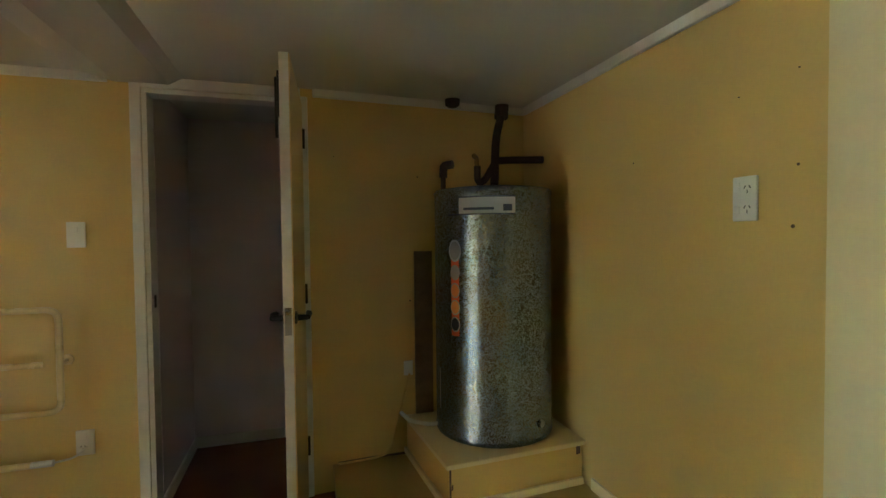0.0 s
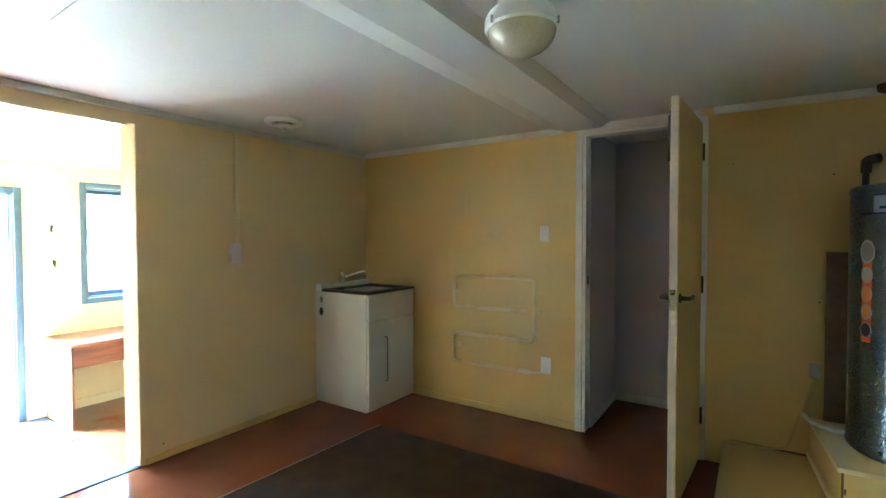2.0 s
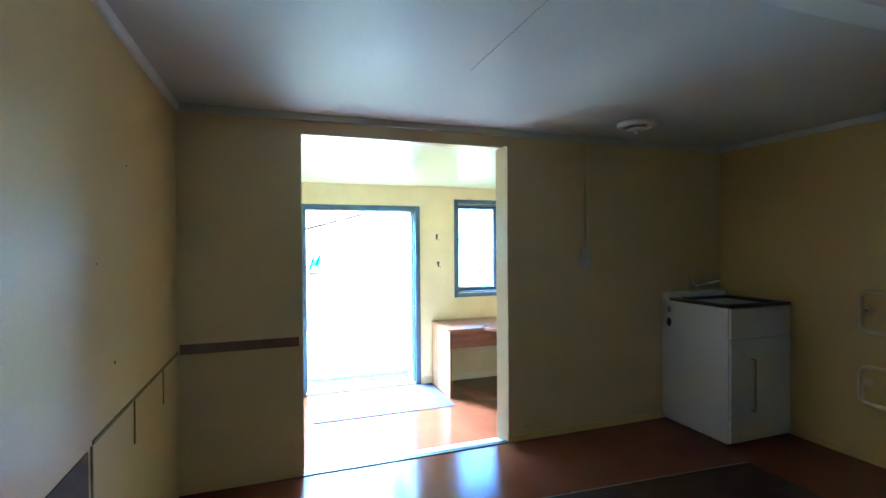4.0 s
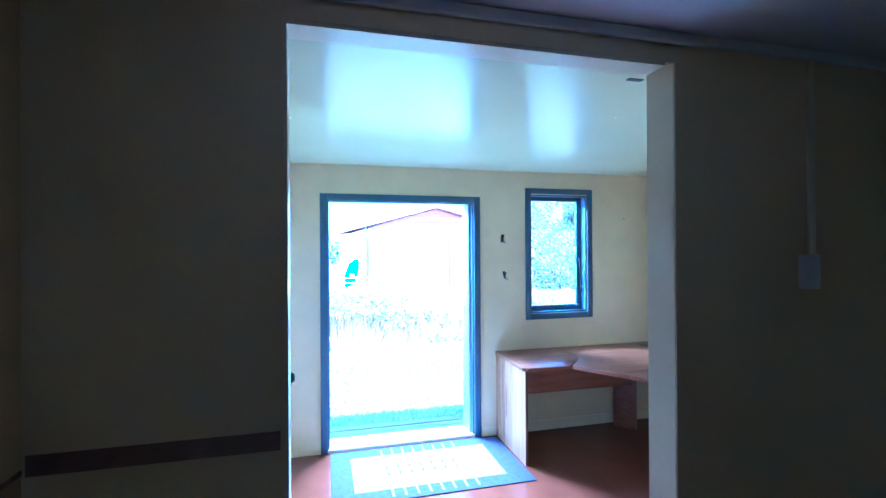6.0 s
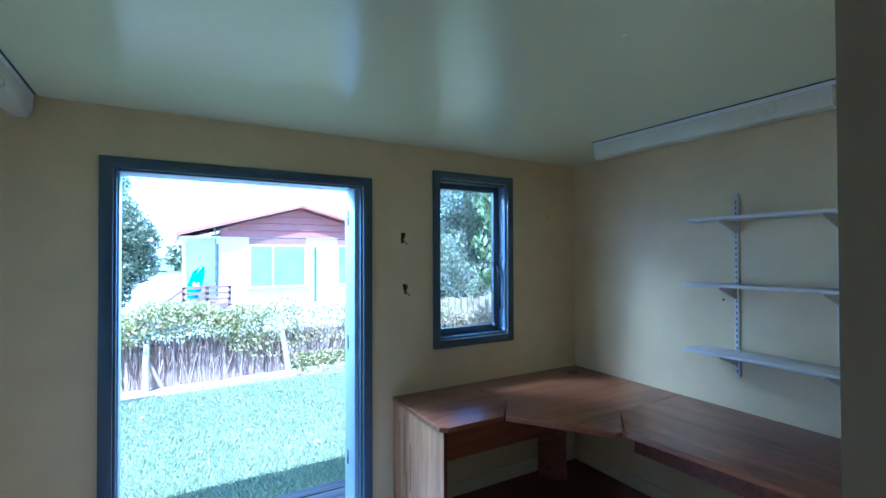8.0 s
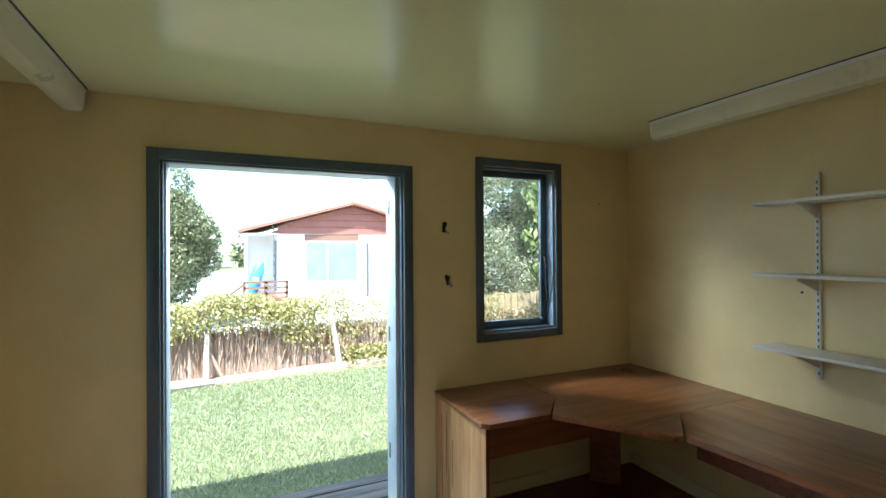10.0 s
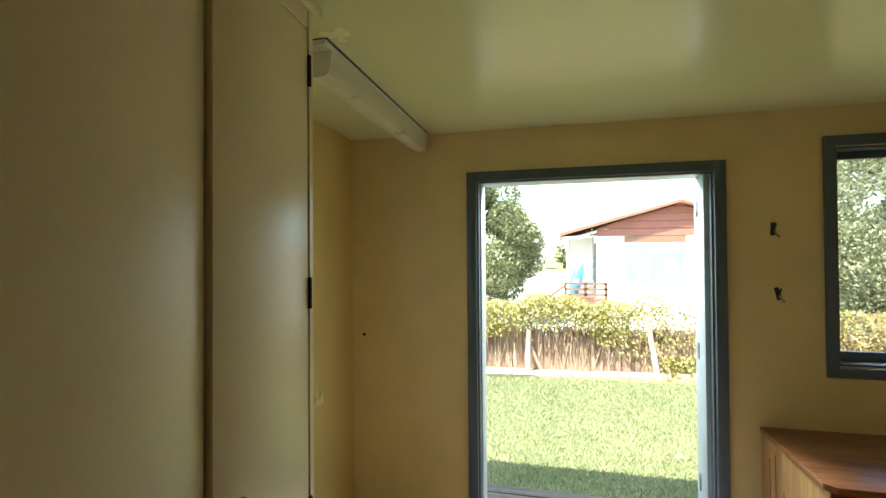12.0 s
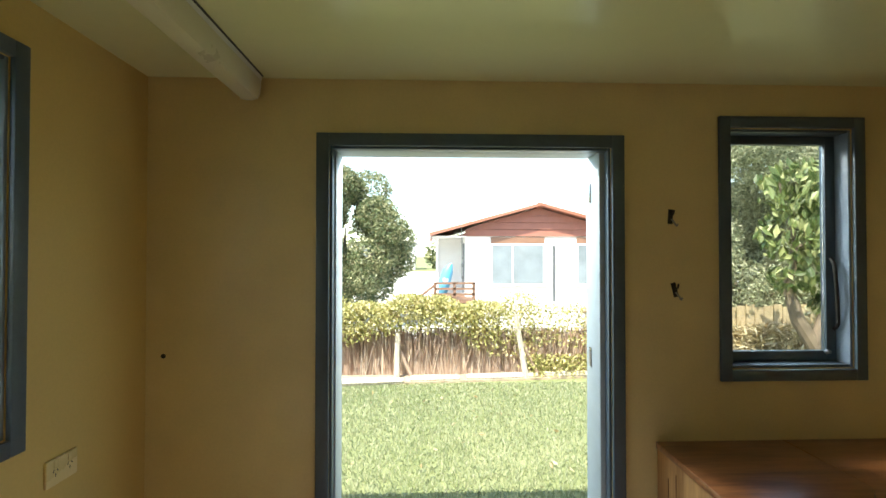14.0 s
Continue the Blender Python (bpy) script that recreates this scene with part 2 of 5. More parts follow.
def galvanised():
    """Zinc spangle: patches of differing grey and gloss."""
    m = mat("galvanised_steel", (0.5, 0.53, 0.56), 0.25, metal=0.9, vary=0.1, bump=0)
    nt = m.node_tree
    b = nt.nodes["Principled BSDF"]
    tc = nt.nodes.new("ShaderNodeTexCoord")
    v = nt.nodes.new("ShaderNodeTexVoronoi")
    v.inputs["Scale"].default_value = 300
    nt.links.new(tc.outputs["Object"], v.inputs["Vector"])
    bw = nt.nodes.new("ShaderNodeRGBToBW")
    nt.links.new(v.outputs["Color"], bw.inputs[0])
    r1, r2 = nt.nodes.new("ShaderNodeMapRange"), nt.nodes.new("ShaderNodeValToRGB")
    r1.inputs["To Min"].default_value, r1.inputs["To Max"].default_value = 0.23, 0.31
    nt.links.new(bw.outputs[0], r1.inputs["Value"])
    nt.links.new(r1.outputs[0], b.inputs["Roughness"])
    r2.color_ramp.elements[0].color, r2.color_ramp.elements[1].color = (0.175, 0.21, 0.25, 1), (0.205, 0.245, 0.29, 1)
    nt.links.new(bw.outputs[0], r2.inputs[0])
    nt.links.new(r2.outputs[0], b.inputs["Base Color"])
    return m


M_GALV = galvanised()


# ---- mesh helpers ----
def box(bm, x0, x1, y0, y1, z0, z1, bevel=0.0):
    vs = [bm.verts.new((x, y, z)) for x in (x0, x1) for y in (y0, y1) for z in (z0, z1)]
    fs = [bm.faces.new([vs[i] for i in f]) for f in ((0, 1, 3, 2), (4, 6, 7, 5), (0, 4, 5, 1), (2, 3, 7, 6), (0, 2, 6, 4), (1, 5, 7, 3))]
    if bevel:
        es = list({e for f in fs for e in f.edges})
        bmesh.ops.bevel(bm, geom=es, offset=bevel, segments=2, affect="EDGES", profile=0.5)
    return bm


def B(*a, bevel=0.0):
    return box(bmesh.new(), *a, bevel=bevel)


def lathe(bm, pts, seg=32, m=Matrix(), cap=True):
    """Turns a profile of (radius, height) about z."""
    rings = []
    for r, z in pts:
        rings.append([bm.verts.new(m @ Vector((r * math.cos(2 * math.pi * i / seg), r * math.sin(2 * math.pi * i / seg), z))) for i in range(seg)])
    for a, b in zip(rings, rings[1:]):
        for i in range(seg):
            j = (i + 1) % seg
            bm.faces.new((a[i], a[j], b[j], b[i]))
    if cap:
        bm.faces.new(list(reversed(rings[0])))
        bm.faces.new(rings[-1])
    return bm


def tube(bm, pts, r, seg=10, closed=False):
    """A round bar swept along points; r may be one radius or one for each point."""
    pts = [Vector(p) for p in pts]
    n = len(pts)
    rs = r if isinstance(r, (list, tuple)) else [r] * n
    rings = []
    up = Vector((0, 0, 1))
    prev = None
    for i, p in enumerate(pts):
        d = (pts[min(i + 1, n - 1)] - pts[max(i - 1, 0)]).normalized()
        if prev is None:
            a = up if abs(d.dot(up)) < 0.9 else Vector((1, 0, 0))
            u = d.cross(a).normalized()
        else:
            u = (prev - d * prev.dot(d)).normalized()
        prev = u
        v = d.cross(u)
        rings.append([bm.verts.new(p + (u * math.cos(2 * math.pi * k / seg) + v * math.sin(2 * math.pi * k / seg)) * rs[i]) for k in range(seg)])
    for a, b in zip(rings, rings[1:]):
        for k in range(seg):
            j = (k + 1) % seg
            bm.faces.new((a[k], a[j], b[j], b[k]))
    bm.faces.new(list(reversed(rings[0])))
    bm.faces.new(rings[-1])
    return bm


def rounded(pts, r, seg=6):
    """Rounds the inner corners of a line of points."""
    pts = [Vector(p) for p in pts]
    out = [pts[0]]
    for a, b, c in zip(pts, pts[1:], pts[2:]):
        p, q = b + (a - b).normalized() * r, b + (c - b).normalized() * r
        for i in range(seg + 1):
            t = i / seg
            out.append(p * (1 - t) ** 2 + b * 2 * t * (1 - t) + q * t * t)
    return out + [pts[-1]]


def prism(bm, poly, z0, z1, bevel=0.0):
    """A flat slab with the outline poly (x, y), anticlockwise."""
    a = [bm.verts.new((x, y, z0)) for x, y in poly]
    b = [bm.verts.new((x, y, z1)) for x, y in poly]
    fs = [bm.faces.new(list(reversed(a))), bm.faces.new(b)]
    n = len(poly)
    for i in range(n):
        j = (i + 1) % n
        fs.append(bm.faces.new((a[i], a[j], b[j], b[i])))
    if bevel:
        bmesh.ops.bevel(bm, geom=list({e for f in fs for e in f.edges}), offset=bevel, segments=2, affect="EDGES", profile=0.5)
    return bm


def soften(ob, angle=35):
    """Smooth shading with sharp edges kept."""
    me = ob.data
    me.polygons.foreach_set("use_smooth", [True] * len(me.polygons))
    me.set_sharp_from_angle(angle=radians(angle))
    return ob


def part(name, bm, material, parent, label=""):
    """One mesh object under a thing or a part, in the thing's own coordinates."""
    ob = soften(solid(name, bm, material))
    ob.parent = parent
    return tagged(ob, label)


def solid(name, bm, material):
    me = bpy.data.meshes.new(name)
    bmesh.ops.recalc_face_normals(bm, faces=bm.faces)
    bm.to_mesh(me)
    bm.free()
    for m in material if isinstance(material, (list, tuple)) else [material]:
        me.materials.append(m)
    return new(name, me)


def thing(name, loc, label, category, group="", rot=0.0, kind=""):
    e = new(name)
    e.empty_display_size = 0.1
    e.matrix_basis = pose(*loc, 0, 0, rot)
    return tagged(e, label, category, group, kind)


def structure(name, bm, material, label, category):
    return tagged(solid(name, bm, material), label, category, kind="structure")


def holed(axis, at0, at1, u0, u1, z0, z1, holes):
    """A wall slab across x or y between at0 and at1, with openings (u0, u1, z0, z1) right through it."""
    bm = bmesh.new()
    us = sorted({u0, u1, *[h[0] for h in holes], *[h[1] for h in holes]})
    zs = sorted({z0, z1, *[h[2] for h in holes], *[h[3] for h in holes]})
    us, zs = [u for u in us if u0 <= u <= u1], [z for z in zs if z0 <= z <= z1]
    full = {}
    for i in range(len(us) - 1):
        for k in range(len(zs) - 1):
            cu, cz = (us[i] + us[i + 1]) / 2, (zs[k] + zs[k + 1]) / 2
            full[i, k] = not any(h[0] < cu < h[1] and h[2] < cz < h[3] for h in holes)
    cache = {}

    def v(s, i, k):
        key = (s, i, k)
        if key not in cache:
            a = at1 if s else at0
            cache[key] = bm.verts.new((a, us[i], zs[k]) if axis == "x" else (us[i], a, zs[k]))
        return cache[key]
    for (i, k), f in full.items():
        if not f:
            continue
        for s in (0, 1):
            bm.faces.new((v(s, i, k), v(s, i + 1, k), v(s, i + 1, k + 1), v(s, i, k + 1)))
        for di, dk, c in ((-1, 0, ((i, k), (i, k + 1))), (1, 0, ((i + 1, k), (i + 1, k + 1))), (0, -1, ((i, k), (i + 1, k))), (0, 1, ((i, k + 1), (i + 1, k + 1)))):
            if not full.get((i + di, k + dk), False):
                (a, b), (c2, d) = c
                bm.faces.new((v(0, a, b), v(0, c2, d), v(1, c2, d), v(1, a, b)))
    return bm


# ---- the building ----
XW, XE = -0.72, 3.135            # inner faces of west and east walls
YS, YP0, YP1 = -6.415, -2.455, -2.355   # laundry south wall, partition faces
ZC = 2.085                       # laundry ceiling
ZB = -0.31                       # sunroom floor
ZL = -0.55                       # lawn
OPX0, OPX1, OPZ = -0.094, 1.236, 1.982
CDY0, CDY1, CDZ = -5.12, -4.44, 2.03    # closet doorway


ZCB = 2.015                      # sunroom ceiling


DOOR = (0.055, 1.293, ZB, 1.725)
WIN = (1.83, 2.395, 0.745, 1.815)
WWIN = (-1.27, -0.662, 0.722, 1.816)
structure("wall_north", holed("y", 0.0, 0.14, XW - 0.12, XE + 0.12, ZL, 2.35, [DOOR, WIN]), M_CREAM, "cream painted panel wall with a doorway and a window", "wall")
structure("wall_partition", holed("y", YP0, YP1, XW, XE, ZB, 2.3, [(OPX0, OPX1, -0.01, OPZ)]), M_GLARE_YELLOW, "straw-coloured partition wall, paled for glare, with a wide opening", "wall")
def east(y):
    """Inner face of the east wall, which runs out of square south of the closet."""
    return XE + 0.056 * max(0.0, CDY0 - y)


def bent(bm):
    """Lets a piece follow the east wall."""
    for v in bm.verts:
        v.co.x += east(v.co.y) - XE
    return bm


structure("wall_east", bent(holed("x", XE, XE + 0.1, -6.6, 0.0, ZB, 2.3, [(CDY0, CDY1, -0.01, CDZ)])), M_YELLOW, "yellow painted east wall with a closet doorway", "wall")
structure("wall_west", holed("x", XW - 0.12, XW, -6.7, 0.0, ZB, 2.3, [WWIN]), M_YELLOW, "yellow painted west wall with a window", "wall")
def skew(bm):
    """The south wall is a little out of square."""
    for v in bm.verts:
        v.co.y -= 0.010 * (XE - v.co.x)
    return bm


def south(x):
    return YS - 0.010 * (XE - x)


structure("wall_south", skew(B(XW, XE + 0.08, YS - 0.12, YS, ZB, 2.3)), M_YELLOW, "yellow painted south wall", "wall")
structure("floor", B(XW, XE + 0.1, YS - 0.36, YP0 + 0.03, -0.2, 0.0), M_LINO, "glossy red-brown lino laundry floor", "floor")
structure("floor_sunroom", B(XW, XE, YP1, 0.0, ZB - 0.15, ZB), M_LINO, "glossy red-brown lino sunroom floor", "floor")
structure("ceiling", B(XW, XE + 0.1, YS - 0.36, YP0, ZC, ZC + 0.05), M_CEIL_A, "white satin painted laundry ceiling", "ceiling")
cb = bmesh.new()
prism(cb, [(XW, YP1), (XE, YP1), (XE, 0.0), (XW, 0.0)], 0, 0.05)
for vv in cb.verts:
    vv.co.z += ZCB
structure("ceiling_sunroom", cb, M_CEIL_B, "cream satin painted sunroom ceiling", "ceiling")
structure("ground", B(-400, 400, 0.14, 600, ZL - 0.5, ZL), M_GRASS, "green mown lawn", "lawn")
structure("ground_back", B(-400, 400, -400, 0.14, ZL - 0.5, ZL - 0.004), M_GRASS, "green mown lawn behind the house", "lawn")
structure("roof", B(XW - 0.6, XE + 1.6, -6.75, 0.12, 2.36, 2.42), M_WHITE, "low pitched roof of the building", "roof")
# ---- things ----
# trims, battens and joints of the laundry
def strip(name, b, m, label, category, bevel=0.0):
    return structure(name, B(*b, bevel=bevel), m, label, category)


TRIM = "white painted ceiling trim"
strip("trim_east_1", (XE - 0.022, XE, -4.31, YP0, ZC - 0.042, ZC), M_WHITE, TRIM, "trim", 0.006)
structure("trim_east_2", bent(B(XE - 0.022, XE, YS, -5.2, ZC - 0.042, ZC, bevel=0.006)), M_WHITE, TRIM, "trim")
structure("trim_south", skew(B(XW, XE + 0.045, YS, YS + 0.022, ZC - 0.045, ZC, bevel=0.006)), M_WHITE, TRIM, "trim")
strip("trim_north", (XW + 0.022, XE - 0.022, YP0 - 0.022, YP0, ZC - 0.04, ZC), M_CEIL_A, TRIM, "trim", 0.006)
strip("trim_west", (XW, XW + 0.022, YS + 0.022, YP0, ZC - 0.042, ZC), M_WHITE, TRIM, "trim", 0.006)
bb = bmesh.new()
for y, z in ((-4.19, ZC), (-4.34, 2.05), (-4.56, 2.05), (-4.62, ZC)):
    for x in (XW, XE - 0.003):
        bb.verts.new((x, y, z))
bb.verts.ensure_lookup_table()
for i in range(3):
    bb.faces.new([bb.verts[k] for k in (2 * i, 2 * i + 1, 2 * i + 3, 2 * i + 2)])
bb.faces.new([bb.verts[k] for k in (0, 2, 4, 6)])
bb.faces.new([bb.verts[k] for k in (1, 3, 5, 7)])
bb.faces.new([bb.verts[k] for k in (0, 1, 7, 6)])
structure("ceiling_beam", bb, M_CEIL_A, "boxed ceiling beam painted white", "beam")
strip("ceiling_joint", (0.5842, 0.5858, -4.29, -3.38, ZC - 0.002, ZC + 0.001), M_GREY, "thin dark joint between ceiling sheets", "joint")
strip("baseboard_east", (XE - 0.012, XE, -4.43, YP0, 0.0, 0.05), M_YELLOW, "low yellow painted baseboard", "baseboard", 0.003)
strip("baseboard_north", (OPX1 + 0.02, 2.54, YP0 - 0.012, YP0, 0.0, 0.045), M_YELLOW, "low yellow painted baseboard", "baseboard", 0.003)
structure("wall_nib", skew(B(XW, 1.52, YS, YS + 0.012, 0.0, ZC - 0.046)), M_CREAM2, "pale cream wall panel standing proud of the south wall", "wall panel")
strip("trim_dado_north", (XW + 0.01, OPX0 - 0.01, YP0 - 0.004, YP0, 0.753, 0.806), M_DADO, "bare brown strip where a dado rail was removed", "trim")
strip("trim_dado_west", (XW, XW + 0.004, -3.65, YP0 - 0.005, 0.760, 0.772), M_BARE2, "rough painted-over line of a removed dado rail", "trim")
for i, y in enumerate((-2.79, -3.243, -3.66)):
    strip("trim_batten_%d" % (i + 1), (XW, XW + 0.004, y - 0.005, y + 0.005, 0.60 if i < 2 else 0.0, 0.760), M_BARE2, "rough painted-over line of a removed batten", "trim")
strip("wall_patch", (XW, XW + 0.003, -4.6, -3.69, 0.0, 0.755), M_BARE, "bare brown board low on the west wall", "wall panel")
rug = [(-0.6, -3.05), (2.45, -3.22), (2.465, -5.24), (1.99, -5.245), (1.99, -5.9), (-0.6, -5.9)]
structure("floor_carpet", prism(bmesh.new(), rug, 0.0, 0.005), M_CARPET, "worn dark brown carpet square laid on the lino", "carpet")
structure("floor_carpet_edge", prism(bmesh.new(), [(-0.6, -3.042), (-0.6, -3.0495), (2.455, -3.2198), (2.455, -3.2123)], 0.0, 0.006), M_BARE2, "pale binding along the carpet edge", "carpet edge")
# opening between the rooms
strip("sill_opening", (OPX0, OPX1, YP0 + 0.03, YP1 + 0.012, -0.16, -0.004), M_WHITE, "white glossy painted sill of the opening", "sill", 0.004)
strip("trim_step_edge", (OPX0, OPX1, YP0 - 0.012, YP0 + 0.028, -0.05, 0.006), M_BLACK, "black rubber edging strip along the step", "edging", 0.003)
structure("trim_opening_east", prism(bmesh.new(), [(OPX1 - 0.003, YP0 + 0.004), (OPX1, YP0 + 0.004), (OPX1, YP1 + 0.004), (OPX1 - 0.036, YP1 + 0.004)], -0.003, OPZ), M_CREAM2, "cream painted jamb lining", "jamb")
strip("trim_opening_west", (OPX0, OPX0 + 0.012, YP0 + 0.004, YP1 + 0.004, -0.003, OPZ), M_CREAM2, "cream painted jamb lining", "jamb")
strip("trim_opening_head", (OPX0 + 0.012, OPX1 - 0.037, YP0 + 0.004, YP1 + 0.004, OPZ - 0.012, OPZ), M_CREAM2, "cream painted head lining", "jamb")
strip("wall_partition_back", (OPX1, XE, YP1, YP1 + 0.008, ZB, ZCB), M_CREAM, "cream painted back of the partition", "wall")
strip("wall_partition_back_over", (XW, OPX1, YP1, YP1 + 0.008, OPZ, ZCB), M_CREAM, "cream painted wall above the opening", "wall")
strip("wall_partition_base", (OPX0, OPX1, YP1, YP1 + 0.008, ZB, -0.16), M_CREAM, "cream painted riser below the opening", "wall")
def east_sun(y):
    """Inner face of the sunroom's east wall."""
    return 3.085 + 0.027 * y


structure("wall_east_sunroom", prism(bmesh.new(), [(east_sun(YP1), YP1 + 0.008), (XE, YP1 + 0.008), (XE, 0.0), (east_sun(0), 0.0)], ZB, ZCB), M_CREAM, "cream painted east wall of the sunroom", "wall")

# closet behind the doorway
CL = 3.93
strip("floor_closet", (XE + 0.1, CL + 0.06, -5.62, -4.40, -0.2, 0.0), M_LINO, "red-brown lino closet floor", "floor")
strip("ceiling_closet", (XE + 0.1, CL + 0.06, -5.62, -4.40, ZC, ZC + 0.05), M_CEIL_A, "white painted closet ceiling", "ceiling")
strip("closet_wall_back", (CL, CL + 0.06, -5.6, -4.4, 0.0, ZC), M_MAUVE, "dull mauve painted closet wall", "wall")
strip("closet_wall_north", (XE + 0.1, CL, -4.462, -4.40, 0.0, ZC), M_MAUVE, "dull mauve painted closet wall", "wall")
strip("closet_wall_south", (XE + 0.1, CL, -5.62, -5.56, 0.0, ZC), M_MAUVE, "dull mauve painted closet wall", "wall")
strip("baseboard_closet_north", (XE + 0.1, CL - 0.012, -4.477, -4.462, 0.0, 0.07), M_WHITE, "white baseboard in the closet", "baseboard", 0.004)
strip("baseboard_closet_back", (CL - 0.014, CL, -5.56, -4.462, 0.0, 0.07), M_WHITE, "white baseboard in the closet", "baseboard", 0.004)
strip("architrave_closet_north", (XE - 0.014, XE, CDY1, CDY1 + 0.046, 0.0, ZC - 0.002), M_WHITE, "white painted door architrave", "architrave", 0.004)
strip("architrave_closet_south", (XE - 0.014, XE, CDY0 - 0.055, CDY0, 0.0, ZC - 0.044), M_WHITE, "white painted door architrave", "architrave", 0.004)
strip("architrave_closet_head", (XE - 0.016, XE, CDY0 - 0.02, CDY1, CDZ, ZC - 0.002), M_WHITE, "white painted door head", "architrave", 0.004)
strip("jamb_closet_north", (XE - 0.002, XE + 0.1, CDY1 - 0.02, CDY1, 0.0, CDZ), M_WHITE, "white painted door jamb", "jamb")
strip("jamb_closet_head", (XE - 0.002, XE + 0.1, CDY0, CDY1 - 0.02, CDZ - 0.02, CDZ), M_WHITE, "white painted door jamb", "jamb")
kp = thing("strike_plate", (XE + 0.05, CDY1 - 0.02, 1.037), "small dark latch plate on the white jamb", "latch plate")
part("plate", B(-0.012, 0.012, -0.004, 0, -0.03, 0.03, bevel=0.001), M_DARK, kp)


# closet door, hinged on the south jamb and swung into the room
dr = thing("closet_door", (XE - 0.018, -5.147, 0.0), "open flat door, one face yellow, with white edges", "door", rot=176.4)
part("leaf", B(0.0, 0.682, -0.036, -0.002, 0.012, 2.0, bevel=0.003), M_WHITE, dr)
part("face", B(0.004, 0.678, -0.002, 0.001, 0.016, 1.996), M_YELLOW, dr, "yellow painted door face")
for z in (0.22, 1.0, 1.78):
    part("hinge", lathe(bmesh.new(), [(0.007, 0), (0.007, 0.1)], 10, Matrix.Translation((-0.006, 0.006, z))), M_DARK, dr, "dark butt hinge")
part("latch", B(0.6815, 0.684, -0.031, -0.007, 0.98, 1.08), M_STEEL, dr, "steel latch face plate")
for s in (1, -1):
    y0 = 0.001 if s > 0 else -0.036
    hb = bmesh.new()
    lathe(hb, [(0.024, 0), (0.024, 0.006), (0.012, 0.01), (0.01, 0.045)], 16, Matrix.Translation((0.63, y0, 1.035)) @ Matrix.Rotation(radians(-90 * s), 4, "X"))
    tube(hb, rounded([(0.63, y0 + 0.045 * s, 1.035), (0.57, y0 + 0.05 * s, 1.04), (0.52, y0 + 0.042 * s, 1.035)], 0.01), [0.010] * 9 + [0.006], 8)
    part("lever_handle", hb, M_DARK, dr, "dark bronze lever handle")
bt = bmesh.new()
box(bt, 0.62, 0.66, -0.046, -0.036, 1.78, 1.94, bevel=0.003)
tube(bt, [(0.64, -0.05, 1.70), (0.64, -0.05, 1.92)], 0.006, 8)
part("barrel_bolt", bt, M_BLACK, dr, "black barrel bolt near the top")


# laundry tub
tb = thing("laundry_tub", (2.54, -3.026, 0.0), "white laundry tub cabinet with steel basin and mixer tap", "laundry tub")
W_, D_ = 0.565, 0.568
part("carcass", B(0.0, W_, 0.018, D_, 0.012, 0.9, bevel=0.002), M_CABWHITE, tb)
part("kickboard", B(0.02, W_ - 0.02, 0.03, 0.05, 0.0, 0.012), M_BLACK, tb)
part("drawer_front", B(0.008, W_ - 0.006, 0.0, 0.017, 0.70, 0.895, bevel=0.002), M_CABWHITE, tb)
dd = part("door", B(0.008, W_ - 0.006, 0.0, 0.017, 0.02, 0.692, bevel=0.002), M_CABWHITE, tb)
hb = bmesh.new()
tube(hb, rounded([(0.19, 0, 0.22), (0.19, -0.028, 0.22), (0.19, -0.028, 0.56), (0.19, 0, 0.56)], 0.012), 0.006, 8)
part("handle", hb, M_GREY, dd, "slim pale grey bar handle")
tt = bmesh.new()
box(tt, 0.0, W_, 0.0, 0.06, 0.9, 0.92, bevel=0.003)
box(tt, 0.0, W_, 0.45, 0.5, 0.9, 0.92, bevel=0.003)
box(tt, 0.0, 0.05, 0.06, 0.45, 0.9, 0.92)
box(tt, W_ - 0.05, W_, 0.06, 0.45, 0.9, 0.92)
part("rim", tt, M_BASIN, tb, "brushed steel sink rim")
bs = bmesh.new()
bowl = [(0.05, 0.06, 0.915), (W_ - 0.05, 0.06, 0.915), (W_ - 0.05, 0.45, 0.915), (0.05, 0.45, 0.915)]
low = [(0.09, 0.10, 0.70), (W_ - 0.09, 0.10, 0.70), (W_ - 0.09, 0.41, 0.70), (0.09, 0.41, 0.70)]
va, vb = [bs.verts.new(p) for p in bowl], [bs.verts.new(p) for p in low]
for i in range(4):
    bs.faces.new((va[i], va[(i + 1) % 4], vb[(i + 1) % 4], vb[i]))
bs.faces.new(vb)
part("basin", bs, M_BASIN, tb, "deep stainless steel basin")
part("splash_ledge", B(0.0, W_, 0.5, D_, 0.9, 0.955, bevel=0.006), M_CABWHITE, tb)
tp = bmesh.new()
lathe(tp, [(0.03, 0.955), (0.03, 0.963), (0.024, 0.968), (0.024, 1.0), (0.026, 1.015), (0.018, 1.036)], 16, Matrix.Translation((0.26, 0.535, 0)))
tube(tp, rounded([(0.26, 0.535, 0.99), (0.30, 0.48, 1.01), (0.37, 0.39, 1.045), (0.375, 0.38, 1.03)], 0.015), 0.0125, 10)
part("mixer_tap", tp, M_CHROME, tb, "chrome mixer tap with swivel spout")
lv = B(-0.008, 0.008, -0.012, 0.06, 0.0, 0.009, bevel=0.003)
lv.transform(Matrix.Translation((0.26, 0.535, 1.036)) @ Matrix.Rotation(radians(25), 4, "X"))
part("lever", lv, M_CHROME, tb)
